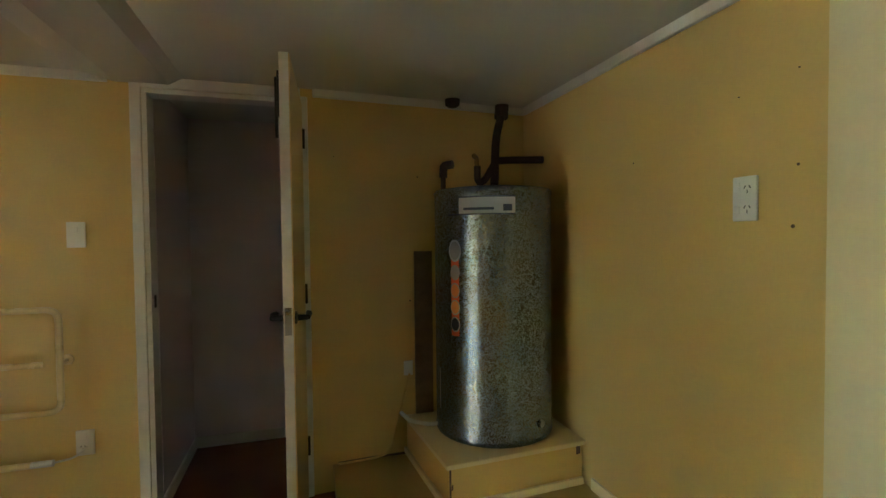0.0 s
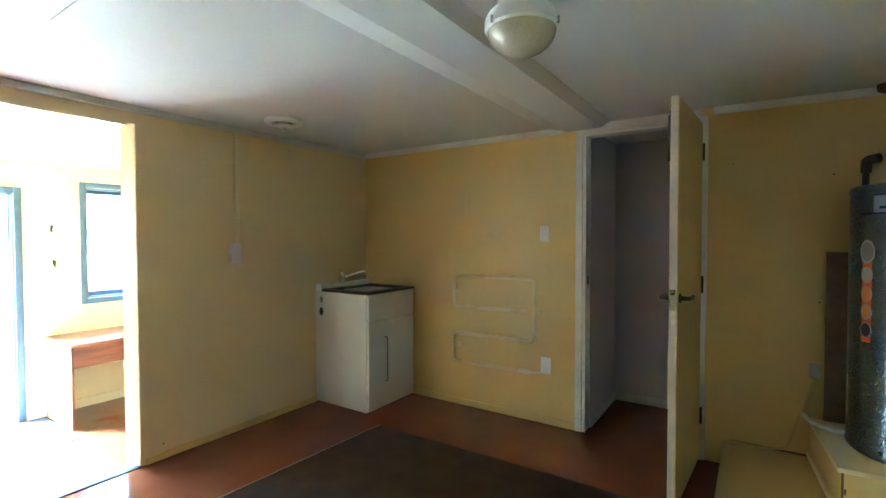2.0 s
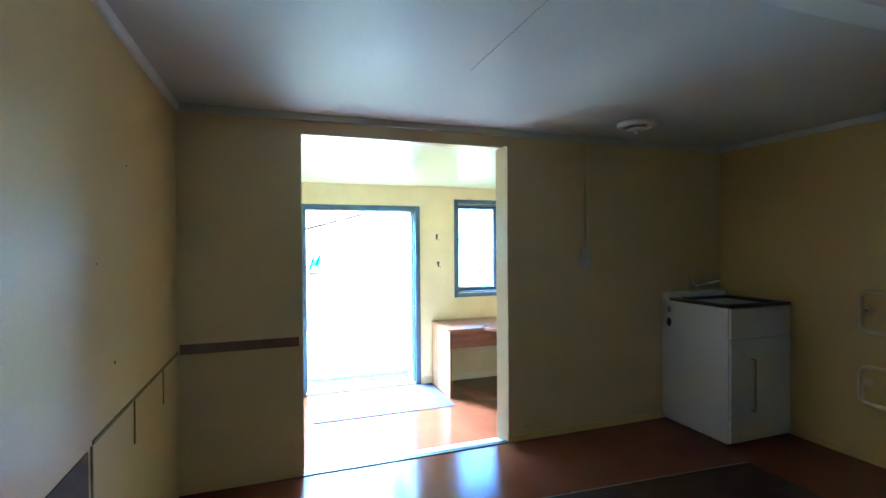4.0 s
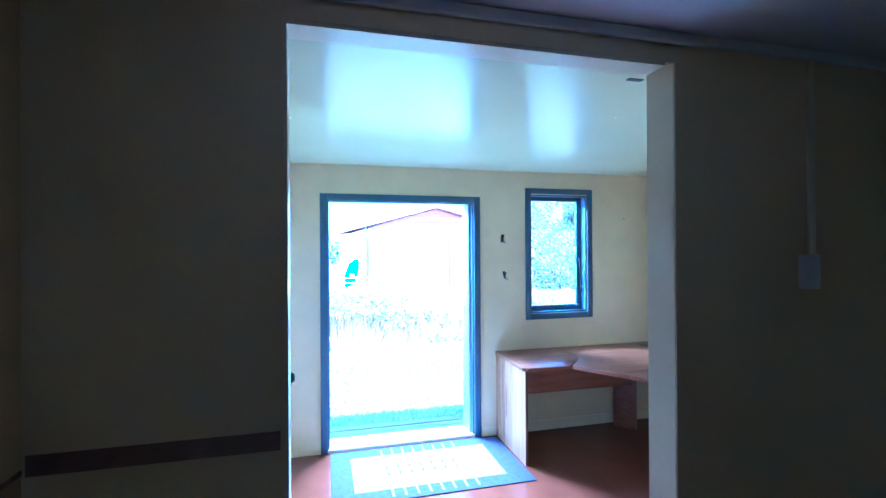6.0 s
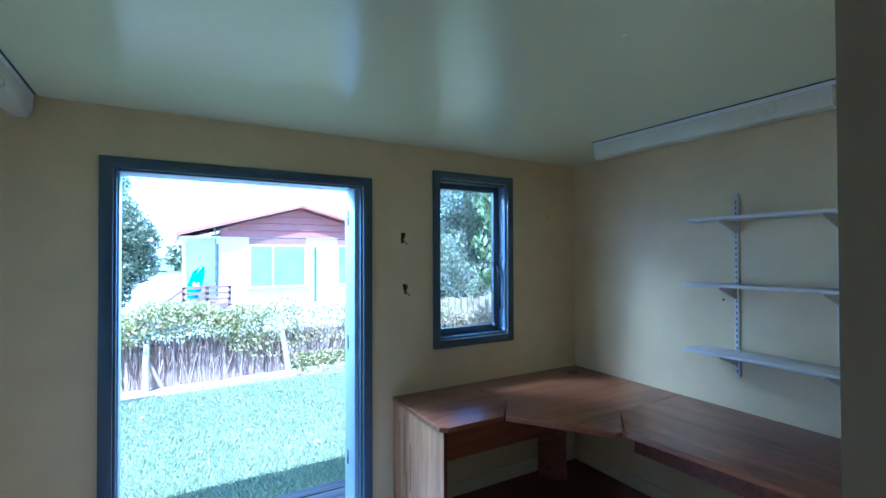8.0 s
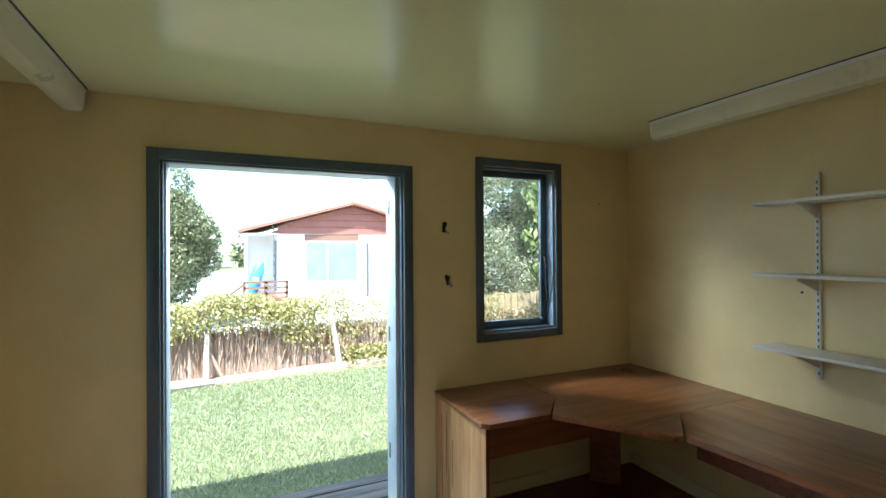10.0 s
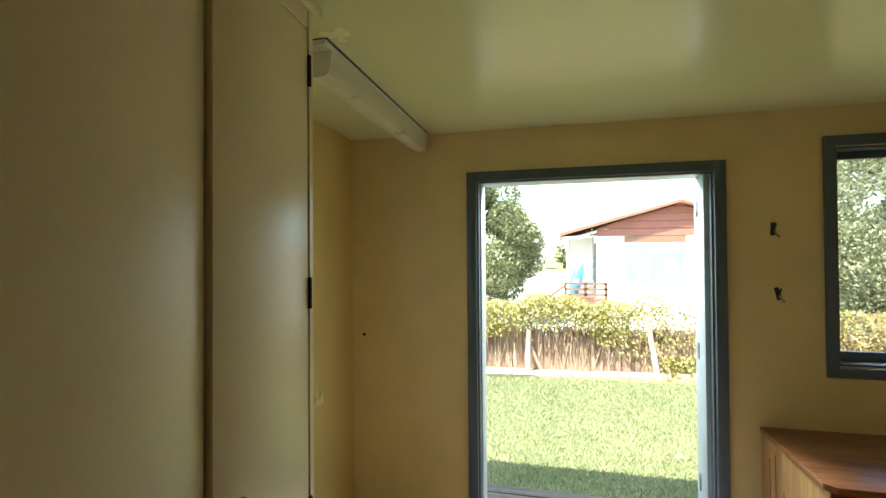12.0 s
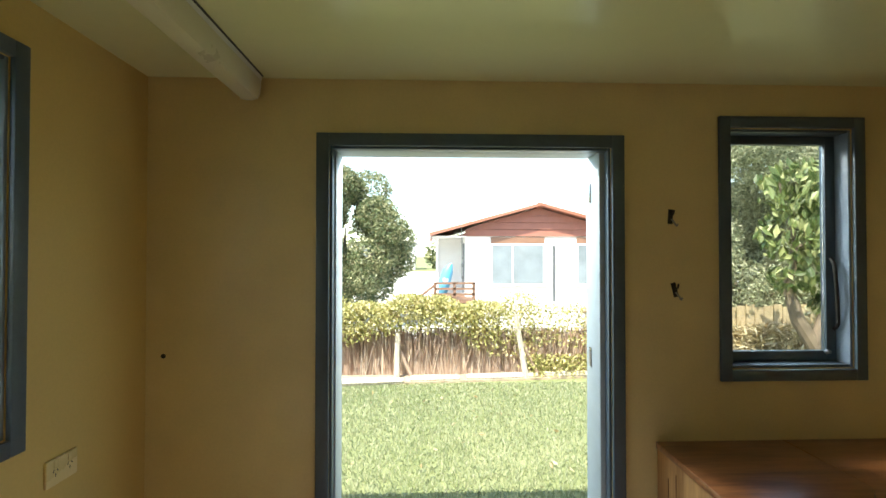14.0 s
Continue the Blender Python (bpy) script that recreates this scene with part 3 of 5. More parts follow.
for z, r in ((0.74, 0.032), (0.835, 0.024)):
    part("hose_hole", lathe(bmesh.new(), [(r, 0), (r, 0.004), (r * 0.7, 0.006)], 20, Matrix.Translation((0.0, 0.5, z)) @ Matrix.Diagonal((1, 0.62, 1, 1)) @ Matrix.Rotation(radians(-90), 4, "Y")), M_BLACK if z < 0.8 else M_GREY, tb, "capped washing machine hose hole")
part("drain_plug", lathe(bmesh.new(), [(0.03, 0.70), (0.03, 0.735), (0.012, 0.75)], 16, Matrix.Translation((0.36, 0.2, 0))), M_CHROME, tb)


# heated towel rail
tr = thing("towel_rail", (XE, -3.79, 0.0), "cream painted serpentine heated towel rail on the wall", "towel rail")
xr = -0.075
line = rounded([(xr, -0.27, 0.80), (xr, 0.335, 0.80), (xr, 0.335, 1.035), (xr, -0.335, 1.035), (xr, -0.335, 0.59), (xr, 0.335, 0.59), (xr, 0.335, 0.37), (xr, -0.29, 0.37)], 0.05, 6)
part("rail", tube(bmesh.new(), line, 0.0135, 10), M_RAIL, tr)
for y, z in ((0.335, 0.915), (0.335, 0.48), (-0.335, 0.80)):
    mb = bmesh.new()
    tube(mb, [(xr, y, z), (-0.012, y, z)], 0.008, 8)
    lathe(mb, [(0.024, 0), (0.024, 0.012)], 14, Matrix.Translation((-0.012, y, z)) @ Matrix.Rotation(radians(90), 4, "Y"))
    part("wall_bracket", mb, M_RAIL, tr)
part("end_cap", tube(bmesh.new(), [(xr, -0.22, 0.37), (xr, -0.30, 0.37)], 0.014, 10), M_WHITE, tr, "white plastic end cap")
cb_ = bmesh.new()
tube(cb_, rounded([(xr, -0.30, 0.37), (-0.02, -0.36, 0.36), (-0.012, -0.40, 0.40)], 0.03), 0.005, 8)
part("cable", cb_, M_WHITE, tr, "white power cable")


def plate(name, m, label, holes=(), w=0.073, h=0.115, rockers=(), cat="switch", m_=None):
    """A wall plate that stands out along its own +y, with sockets or rockers on it."""
    e = thing(name, (0, 0, 0), label, cat)
    e.matrix_basis = m
    part("plate", B(-w / 2, w / 2, 0, 0.01, -h / 2, h / 2, bevel=0.004), m_ or M_PLASTIC, e)
    for x, z in rockers:
        part("rocker", B(x - 0.009, x + 0.009, 0.01, 0.014, z - 0.014, z + 0.014, bevel=0.002), m_ or M_PLASTIC, e)
    for x, z in holes:
        for dx, dz, a in ((-0.008, 0.005, 30), (0.008, 0.005, -30), (0, -0.009, 0)):
            b = B(-0.0015, 0.0015, 0.0085, 0.0105, -0.005, 0.005)
            b.transform(Matrix.Translation((x + dx, 0, z + dz)) @ Matrix.Rotation(radians(a), 4, "Y"))
            part("pin_slot", b, M_BLACK, e)
    return e


EAST = 90   # plates that face west
plate("light_switch", pose(XE, -4.172, 1.357, 0, 0, EAST), "white light switch on the yellow wall", rockers=[(0, 0.02)])
plate("power_point", pose(XE, -4.182, 0.417, 0, 0, EAST), "white single power point below the towel rail", [(0.008, -0.02)], rockers=[(0, 0.03)], cat="socket")
plate("double_power_point", pose(1.752, south(1.752) + 0.001, 1.438, 0, 0, 1), "white double power point on the south wall", [(-0.01, 0.03), (-0.01, -0.03)], 0.08, 0.135, [(0.022, 0.035), (0.022, -0.035)], "socket")
plate("double_power_point", pose(XW, -0.461, 0.554, 0, 0, -90), "cream double power point low on the sunroom wall", [(-0.03, 0), (0.03, 0)], 0.13, 0.085, [(-0.03, 0.028), (0.03, 0.028)], "socket", M_RAIL)
plate("blank_wall_plate", pose(east(-5.685), -5.685, 0.61, 0, 0, EAST), "small white junction plate beside the cylinder", w=0.05, h=0.08, cat="wall plate")
tk = thing("cable_trunking", (1.858, YP0, 0.0), "white cable trunking down to a switch box", "trunking")
part("trunk", B(-0.015, 0.015, -0.012, 0, 1.29, 2.044, bevel=0.002), M_CREAM2, tk)
part("switch_box", B(-0.062, 0.012, -0.034, 0, 1.16, 1.292, bevel=0.005), M_PLASTIC, tk, "white surface switch box")
part("rocker", B(-0.035, -0.017, -0.038, -0.034, 1.20, 1.235, bevel=0.002), M_PLASTIC, tk)

# ceiling fittings
lf = thing("ceiling_light", (1.33, -4.80, ZC), "white ceiling light with a cloudy glass bowl", "ceiling light")
part("base", lathe(bmesh.new(), [(0.07, 0), (0.075, -0.04), (0.104, -0.068), (0.113, -0.085), (0.114, -0.112), (0.106, -0.118)], 32), M_WHITE, lf)
gl = [(0.107, -0.114)] + [(0.106 * math.cos(a), -0.116 - 0.078 * math.sin(a)) for a in [i * math.pi / 2 / 9 for i in range(10)]]
gl[-1] = (0.001, -0.194)
part("glass_bowl", lathe(bmesh.new(), gl, 32), M_BOWL, lf, "cloudy cream glass bowl")
for a in (0.6, 2.7, 4.8):
    part("clip", lathe(bmesh.new(), [(0.005, 0), (0.005, 0.02)], 8, Matrix.Translation((0.113 * math.cos(a), 0.113 * math.sin(a), -0.115))), M_STEEL, lf)
vt = thing("ceiling_vent", (1.922, -2.885, ZC), "round white plastic ceiling vent", "vent")
part("ring", lathe(bmesh.new(), [(0.118, 0), (0.12, -0.012), (0.112, -0.026), (0.09, -0.03), (0.078, -0.022), (0.074, -0.004)], 32), M_PLASTIC, vt)
# Flat black disc gives the vent's throat its shade by colour.
part("throat_shade", lathe(bmesh.new(), [(0.074, -0.001), (0.074, -0.006)], 32), M_BLACK, vt, "black disc for the shaded throat")
part("cone", lathe(bmesh.new(), [(0.02, -0.007), (0.058, -0.034), (0.062, -0.04), (0.03, -0.05)], 32), M_PLASTIC, vt)
part("stem", lathe(bmesh.new(), [(0.018, -0.048), (0.016, -0.07)], 12), M_PLASTIC, vt)


# low platform in the corner, and the plinth of the hot water cylinder on it
PZ0, PH = 0.144, 0.352                 # heights of the platform and of the plinth's lid
LX0, LX1, LY1 = 2.0, XE - 0.002, -5.27
lb = thing("low_platform", (0, 0, 0), "low yellow-green painted wooden platform in the corner", "platform")
part("top", prism(bmesh.new(), [(LX0, south(LX0) + 0.003), (east(YS) - 0.004, YS + 0.003), (east(LY1) - 0.004, LY1), (LX0, LY1)], PZ0 - 0.02, PZ0, 0.003), M_YELLOW, lb)
part("front", prism(bmesh.new(), [(LX0 + 0.008, south(LX0) + 0.004), (LX0 + 0.026, south(LX0) + 0.004), (LX0 + 0.026, LY1 - 0.008), (LX0 + 0.008, LY1 - 0.008)], 0.006, PZ0 - 0.02), M_YELLOW, lb)
part("side", B(LX0 + 0.026, LX1, LY1 - 0.026, LY1 - 0.008, 0.0, PZ0 - 0.02), M_YELLOW, lb)
part("skirting", prism(bmesh.new(), [(LX0, south(LX0) + 0.003), (2.52, south(2.52) + 0.003), (2.52, south(2.52) + 0.016), (LX0, south(LX0) + 0.016)], PZ0 + 0.0005, PZ0 + 0.055, 0.003), M_CREAM2, lb)
part("wall_gap", B(LX1 + 0.004, LX1 + 0.022, -5.66, LY1 - 0.03, PZ0 + 0.0005, PZ0 + 0.006), M_BARE, lb, "dark open joint along the wall")

pl = thing("cylinder_plinth", (0, 0, 0), "yellow painted wooden plinth with chipped corners", "plinth")
PA, PB_, PC = (2.54, -5.712), (2.575, -6.40), (east(-5.66) - 0.004, -5.66)     # front corner, front at the wall, side at the wall


def plinth_strip(p, q, out0, out1, z0, z1, bevel=0.0):
    """A board along p-q, between two distances out from that line."""
    d = (Vector(q) - Vector(p)).normalized()
    n = Vector((d.y, -d.x))
    if n.dot(Vector((2.9, -6.07)) - Vector(p)) > 0:
        n = -n
    ring = [Vector(p) + n * out0, Vector(q) + n * out0, Vector(q) + n * out1, Vector(p) + n * out1]
    return prism(bmesh.new(), [tuple(v) for v in ring], z0, z1, bevel)


FS = (PB_[0], south(PB_[0]) + 0.004)
part("lid", prism(bmesh.new(), [PA, FS, (east(YS) - 0.005, YS + 0.004), PC], PH - 0.022, PH, 0.003), M_CREAM2, pl)
P0 = (PA[0] + 0.012, PA[1] - 0.012)
part("front_panel", plinth_strip(P0, (FS[0] + 0.012, FS[1] + 0.012), -0.018, 0.0, PZ0 + 0.0005, PH - 0.022, 0.001), M_YELLOW, pl)
part("side_panel", plinth_strip(P0, (PC[0] - 0.002, PC[1] - 0.012), -0.018, 0.0, PZ0 + 0.0005, PH - 0.022, 0.001), M_YELLOW, pl)
part("base_board", plinth_strip(PA, (FS[0], FS[1] + 0.012), -0.011, 0.006, PZ0 + 0.0005, PZ0 + 0.034, 0.003), M_CREAM2, pl)
part("base_board", plinth_strip(PA, (PC[0] - 0.002, PC[1]), -0.011, 0.006, PZ0 + 0.0005, PZ0 + 0.032, 0.003), M_CREAM2, pl)
part("chip", plinth_strip((P0[0], P0[1] - 0.002), (P0[0] + 0.0015, P0[1] - 0.011), 0.0, 0.0015, 0.20, 0.335), M_BARE, pl, "bare brown chip in the paint")
part("chip", plinth_strip((P0[0] + 0.0016, P0[1] - 0.012), (P0[0] + 0.004, P0[1] - 0.032), 0.0, 0.0015, 0.235, 0.26), M_BARE, pl, "bare brown chip in the paint")
part("chip", plinth_strip((FS[0] + 0.004, FS[1] + 0.05), (FS[0] + 0.008, FS[1] + 0.026), 0.0, 0.0015, 0.29, 0.345), M_BARE, pl, "bare brown chip in the paint")
bd = thing("backing_board", (east(-5.775), -5.775, PH), "narrow dark brown board on the wall behind the cylinder", "board")
part("board", B(-0.018, 0, -0.05, 0.05, 0.0, 0.9, bevel=0.002), M_DADO, bd)

CX, CY, CR, CH = 2.897, -6.078, 0.299, 1.21
cy = thing("hot_water_cylinder", (CX, CY, PH), "galvanised steel hot water cylinder with orange stickers", "water heater")
prof = [(CR - 0.012, 0.0), (CR - 0.003, 0.004), (CR, 0.012), (CR, 0.026), (CR - 0.003, 0.032), (CR - 0.003, CH - 0.03), (CR, CH - 0.026), (CR, CH - 0.012), (CR - 0.008, CH), (CR - 0.05, CH + 0.006), (0.0012, CH + 0.014)]
part("shell", lathe(bmesh.new(), prof, 64), M_GALV, cy)


def on_shell(a0, a1, z0, z1, lift=0.0015, n=10, oval=False):
    """A thin sticker that follows the cylinder between two angles (degrees)."""
    bm = bmesh.new()
    r = CR - 0.003 + lift
    if oval:
        c = bm.verts.new((r * math.cos(radians((a0 + a1) / 2)), r * math.sin(radians((a0 + a1) / 2)), (z0 + z1) / 2))
        ring = []
        for i in range(24):
            w = 2 * math.pi * i / 24
            a = radians((a0 + a1) / 2 + (a1 - a0) / 2 * math.cos(w))
            ring.append(bm.verts.new((r * math.cos(a), r * math.sin(a), (z0 + z1) / 2 + (z1 - z0) / 2 * math.sin(w))))
        for i in range(24):
            bm.faces.new((c, ring[i], ring[(i + 1) % 24]))
        return bm
    cols = []
    for i in range(n + 1):
        a = radians(a0 + (a1 - a0) * i / n)
        cols.append([bm.verts.new((r * math.cos(a), r * math.sin(a), z)) for z in (z0, z1)])
    for p, q in zip(cols, cols[1:]):
        bm.faces.new((p[0], q[0], q[1], p[1]))
    return bm


FACE = 145.0   # the way the stickers look, degrees
lab = part("rating_label", on_shell(FACE - 19, FACE + 33, CH - 0.125, CH - 0.045), M_LABEL, cy, "pale rating label with blue bands")
part("band", on_shell(FACE - 19, FACE + 33, CH - 0.052, CH - 0.045, 0.0022), M_NAVY, lab)
part("band", on_shell(FACE - 32, FACE + 33, CH - 0.132, CH - 0.125, 0.0022), M_NAVY, lab)
part("print_line", on_shell(FACE - 14, FACE + 14, CH - 0.11, CH - 0.098, 0.0022), M_NAVY, lab)
part("print_block", on_shell(FACE + 22, FACE + 30, CH - 0.115, CH - 0.085, 0.0022), M_NAVY, lab)
S0 = 121.0
st = part("sticker_strip", on_shell(S0 - 4.6, S0 + 4.6, CH - 0.70, CH - 0.26), M_ORANGE, cy, "orange strip of round warning stickers")
part("badge", on_shell(S0 - 7.2, S0 + 7.2, CH - 0.35, CH - 0.245, 0.0022, oval=True), M_LABEL, st, "grey oval badge")
part("badge_centre", on_shell(S0 - 6, S0 + 6, CH - 0.34, CH - 0.255, 0.0029, oval=True), M_GREY, st)
for k, (m_, dz) in enumerate(((M_LABEL, 0.40), (M_ORANGE2, 0.485), (M_ORANGE2, 0.565), (M_NAVY, 0.645))):
    part("round_sticker", on_shell(S0 - 5.6, S0 + 5.6, CH - dz - 0.036, CH - dz + 0.036, 0.0022, oval=True), M_LABEL, st)
    part("round_print", on_shell(S0 - 4.6, S0 + 4.6, CH - dz - 0.03, CH - dz + 0.03, 0.0029, oval=True), m_, st)
part("drain_cap", lathe(bmesh.new(), [(0.018, 0), (0.018, 0.012), (0.009, 0.016)], 12, Matrix.Translation((CR * math.cos(radians(205)), CR * math.sin(radians(205)), 0.09)) @ Matrix.Rotation(radians(205), 4, "Z") @ Matrix.Rotation(radians(90), 4, "Y")), M_STEEL, cy)
# Thin strip on the shell drawn for the small upright white pipe.
part("pipe_strip", on_shell(96, 97.2, 0.13, 0.33, 0.003), M_WHITE, cy, "thin pale strip standing for a small upright pipe")
dp = bmesh.new()
tube(dp, rounded([(0.03, 0.27, 0.03), (0.04, 0.33, 0.022), (0.12, 0.42, 0.022), (0.24, 0.44, 0.022)], 0.03), 0.011, 8)
part("drain_pipe", dp, M_PLASTIC, cy, "white plastic drain pipe")
tz = CH + 0.01
lag = bmesh.new()
tube(lag, rounded([(0.10, -0.05, tz - 0.01), (0.10, -0.06, tz + 0.06), (0.11, -0.065, tz + 0.17), (0.15, -0.09, tz + 0.30), (0.262, -0.172, 2.03 - PH)], 0.05), 0.023, 10)
part("lagged_pipe", lag, M_LAG, cy, "pipe wrapped in dark brown lagging")
br = bmesh.new()
tube(br, rounded([(0.11, -0.065, tz + 0.165), (0.09, -0.16, tz + 0.17), (0.055, -0.325, tz + 0.172)], 0.03), 0.020, 10)
part("lagged_branch", br, M_LAG, cy, "pipe branch wrapped in dark brown lagging")
p2 = bmesh.new()
tube(p2, rounded([(0.09, 0.045, tz + 0.13), (0.09, 0.045, tz + 0.045), (0.09, 0.01, tz + 0.045), (0.105, -0.055, tz + 0.14)], 0.03), 0.019, 10)
part("lagged_elbow", p2, M_LAG, cy, "bent pipe wrapped in dark brown lagging")
p3 = bmesh.new()
tube(p3, [(0.12, 0.225, tz - 0.008), (0.12, 0.225, tz + 0.12)], 0.014, 10)
tube(p3, rounded([(0.12, 0.225, tz + 0.07), (0.12, 0.222, tz + 0.13), (0.09, 0.18, tz + 0.135)], 0.012), 0.022, 10)
part("relief_valve", p3, M_LAG, cy, "dark relief valve")
p4 = bmesh.new()
tube(p4, rounded([(0.09, 0.045, tz + 0.10), (0.085, 0.05, tz + 0.17), (0.06, 0.075, tz + 0.18)], 0.01), 0.013, 8)
part("brass_fitting", p4, M_BRASS, cy, "old brass pipe fitting")
part("ceiling_collar", tube(bmesh.new(), [(0.258, -0.17, 2.01 - PH), (0.268, -0.178, ZC - PH - 0.002)], 0.040, 12), M_LAG, cy)
cp = thing("pipe_stub", (3.13, -5.945, ZC), "short dark capped pipe stub in the ceiling corner", "pipe stub")
part("collar", lathe(bmesh.new(), [(0.042, 0), (0.04, -0.03), (0.022, -0.042)], 16), M_LAG, cp)
cable = bmesh.new()
tube(cable, rounded([(XE + 0.018, -5.69, 0.58), (XE + 0.010, -5.65, 0.44), (XE + 0.008, -5.61, 0.30), (XE, -5.57, 0.16), (XE - 0.01, -5.45, 0.151), (XE - 0.012, -5.30, 0.151)], 0.05), 0.006, 8)
cbl = thing("cable", (0, 0, 0), "old flexible cable hanging down the wall", "cable")
part("flex", cable, M_YELLOW, cbl)


# nail holes and scuffs in the walls
def fleck(x, y, z, r, n, m=None):
    e = thing("nail_hole", (x, y, z), "small dark nail hole in the painted wall", "nail hole", "nail holes in the walls")
    rot = {"x": Matrix.Rotation(radians(90), 4, "Y"), "y": Matrix.Rotation(radians(90), 4, "X")}[n]
    part("rim", lathe(bmesh.new(), [(0.7 * r, -0.002), (r * 0.62, 0.002), (r * 0.35, 0.001)], 8, rot), m or M_BARE, e)


for x, z, r in ((1.60, 1.52, 0.006), (1.613, 1.352, 0.008), (1.78, 1.75, 0.004), (1.6, 1.78, 0.004), (2.25, 1.62, 0.004)):
    fleck(x, south(x), z, r, "y")
for y, z, r in ((-5.70, 0.98, 0.007), (-5.75, 1.66, 0.007), (-5.3, 1.75, 0.004)):
    fleck(east(y), y, z, r, "x")
for y, z, r in ((-3.3, 1.62, 0.005), (-3.45, 0.95, 0.008), (-3.6, 1.28, 0.004)):
    fleck(XW, y, z, r, "x")
fleck(1.36, YP0, 0.09, 0.008, "y")
fleck(-0.646, 0.0, 0.818, 0.016, "y", M_BLACK)
fleck(2.797, 0.0, 1.608, 0.008, "y", M_BLACK)
fleck(east_sun(-1.18), -1.18, 1.045, 0.01, "x", M_BLACK)
# ---- sunroom ----
def casing(name, axis, at, u0, u1, z0, z1, w, depth, label, sill=True, proud=0.018):
    """Painted boards round an opening: a frame of four (or three) pieces standing proud of the wall, and linings through it."""
    e = thing(name, (0, 0, 0), label, "window frame" if sill else "door frame", kind="structure")

    def bx(nm, a0, a1, ua, ub, za, zb, m=M_BLUE, lab=""):
        b = B(a0, a1, ua, ub, za, zb, bevel=0.003) if axis == "x" else B(ua, ub, a0, a1, za, zb, bevel=0.003)
        return part(nm, b, m, e, lab)
    s = 1 if depth > 0 else -1
    f0, f1 = sorted((at - s * proud, at))
    bx("casing", f0, f1, u0, u0 + w, z0, z1)
    bx("casing", f0, f1, u1 - w, u1, z0, z1)
    bx("casing", f0, f1, u0 + w, u1 - w, z1 - w, z1)
    if sill:
        bx("casing", f0, f1, u0 + w, u1 - w, z0, z0 + w)
    return e, bx


df, dbx = casing("door_frame", "y", 0.0, 0.0, 1.348, ZB, 1.778, 0.055, 1, "blue-grey painted frame of the open garden doorway", sill=False)
dbx("lining", 0.004, 0.05, DOOR[0], DOOR[0] + 0.012, ZB, DOOR[3])
dbx("lining", 0.004, 0.05, DOOR[1] - 0.012, DOOR[1], ZB, DOOR[3])
dbx("lining", 0.004, 0.05, DOOR[0] + 0.012, DOOR[1] - 0.012, DOOR[3] - 0.012, DOOR[3])
dbx("jamb", 0.05, 0.20, DOOR[0] - 0.002, DOOR[0] + 0.02, ZB + 0.03, DOOR[3], M_PALEBLUE, "pale grey-blue outer jamb")
jr = dbx("jamb", 0.05, 0.225, DOOR[1] - 0.034, DOOR[1] + 0.002, ZB + 0.03, DOOR[3], M_PALEBLUE, "pale grey-blue outer jamb with hinges")
dbx("head", 0.05, 0.2, DOOR[0] + 0.02, DOOR[1] - 0.034, DOOR[3] - 0.008, DOOR[3] + 0.01, M_PALEBLUE, "pale grey-blue head")
for z in (0.0, 0.72, 1.5):
    part("hinge", B(DOOR[1] - 0.038, DOOR[1] - 0.033, 0.155, 0.18, z, z + 0.09, bevel=0.001), M_STEEL, jr, "worn steel hinge")
dbx("threshold", -0.012, 0.22, DOOR[0], DOOR[1], ZB - 0.06, ZB + 0.03, M_CREAM2, "pale worn timber threshold")

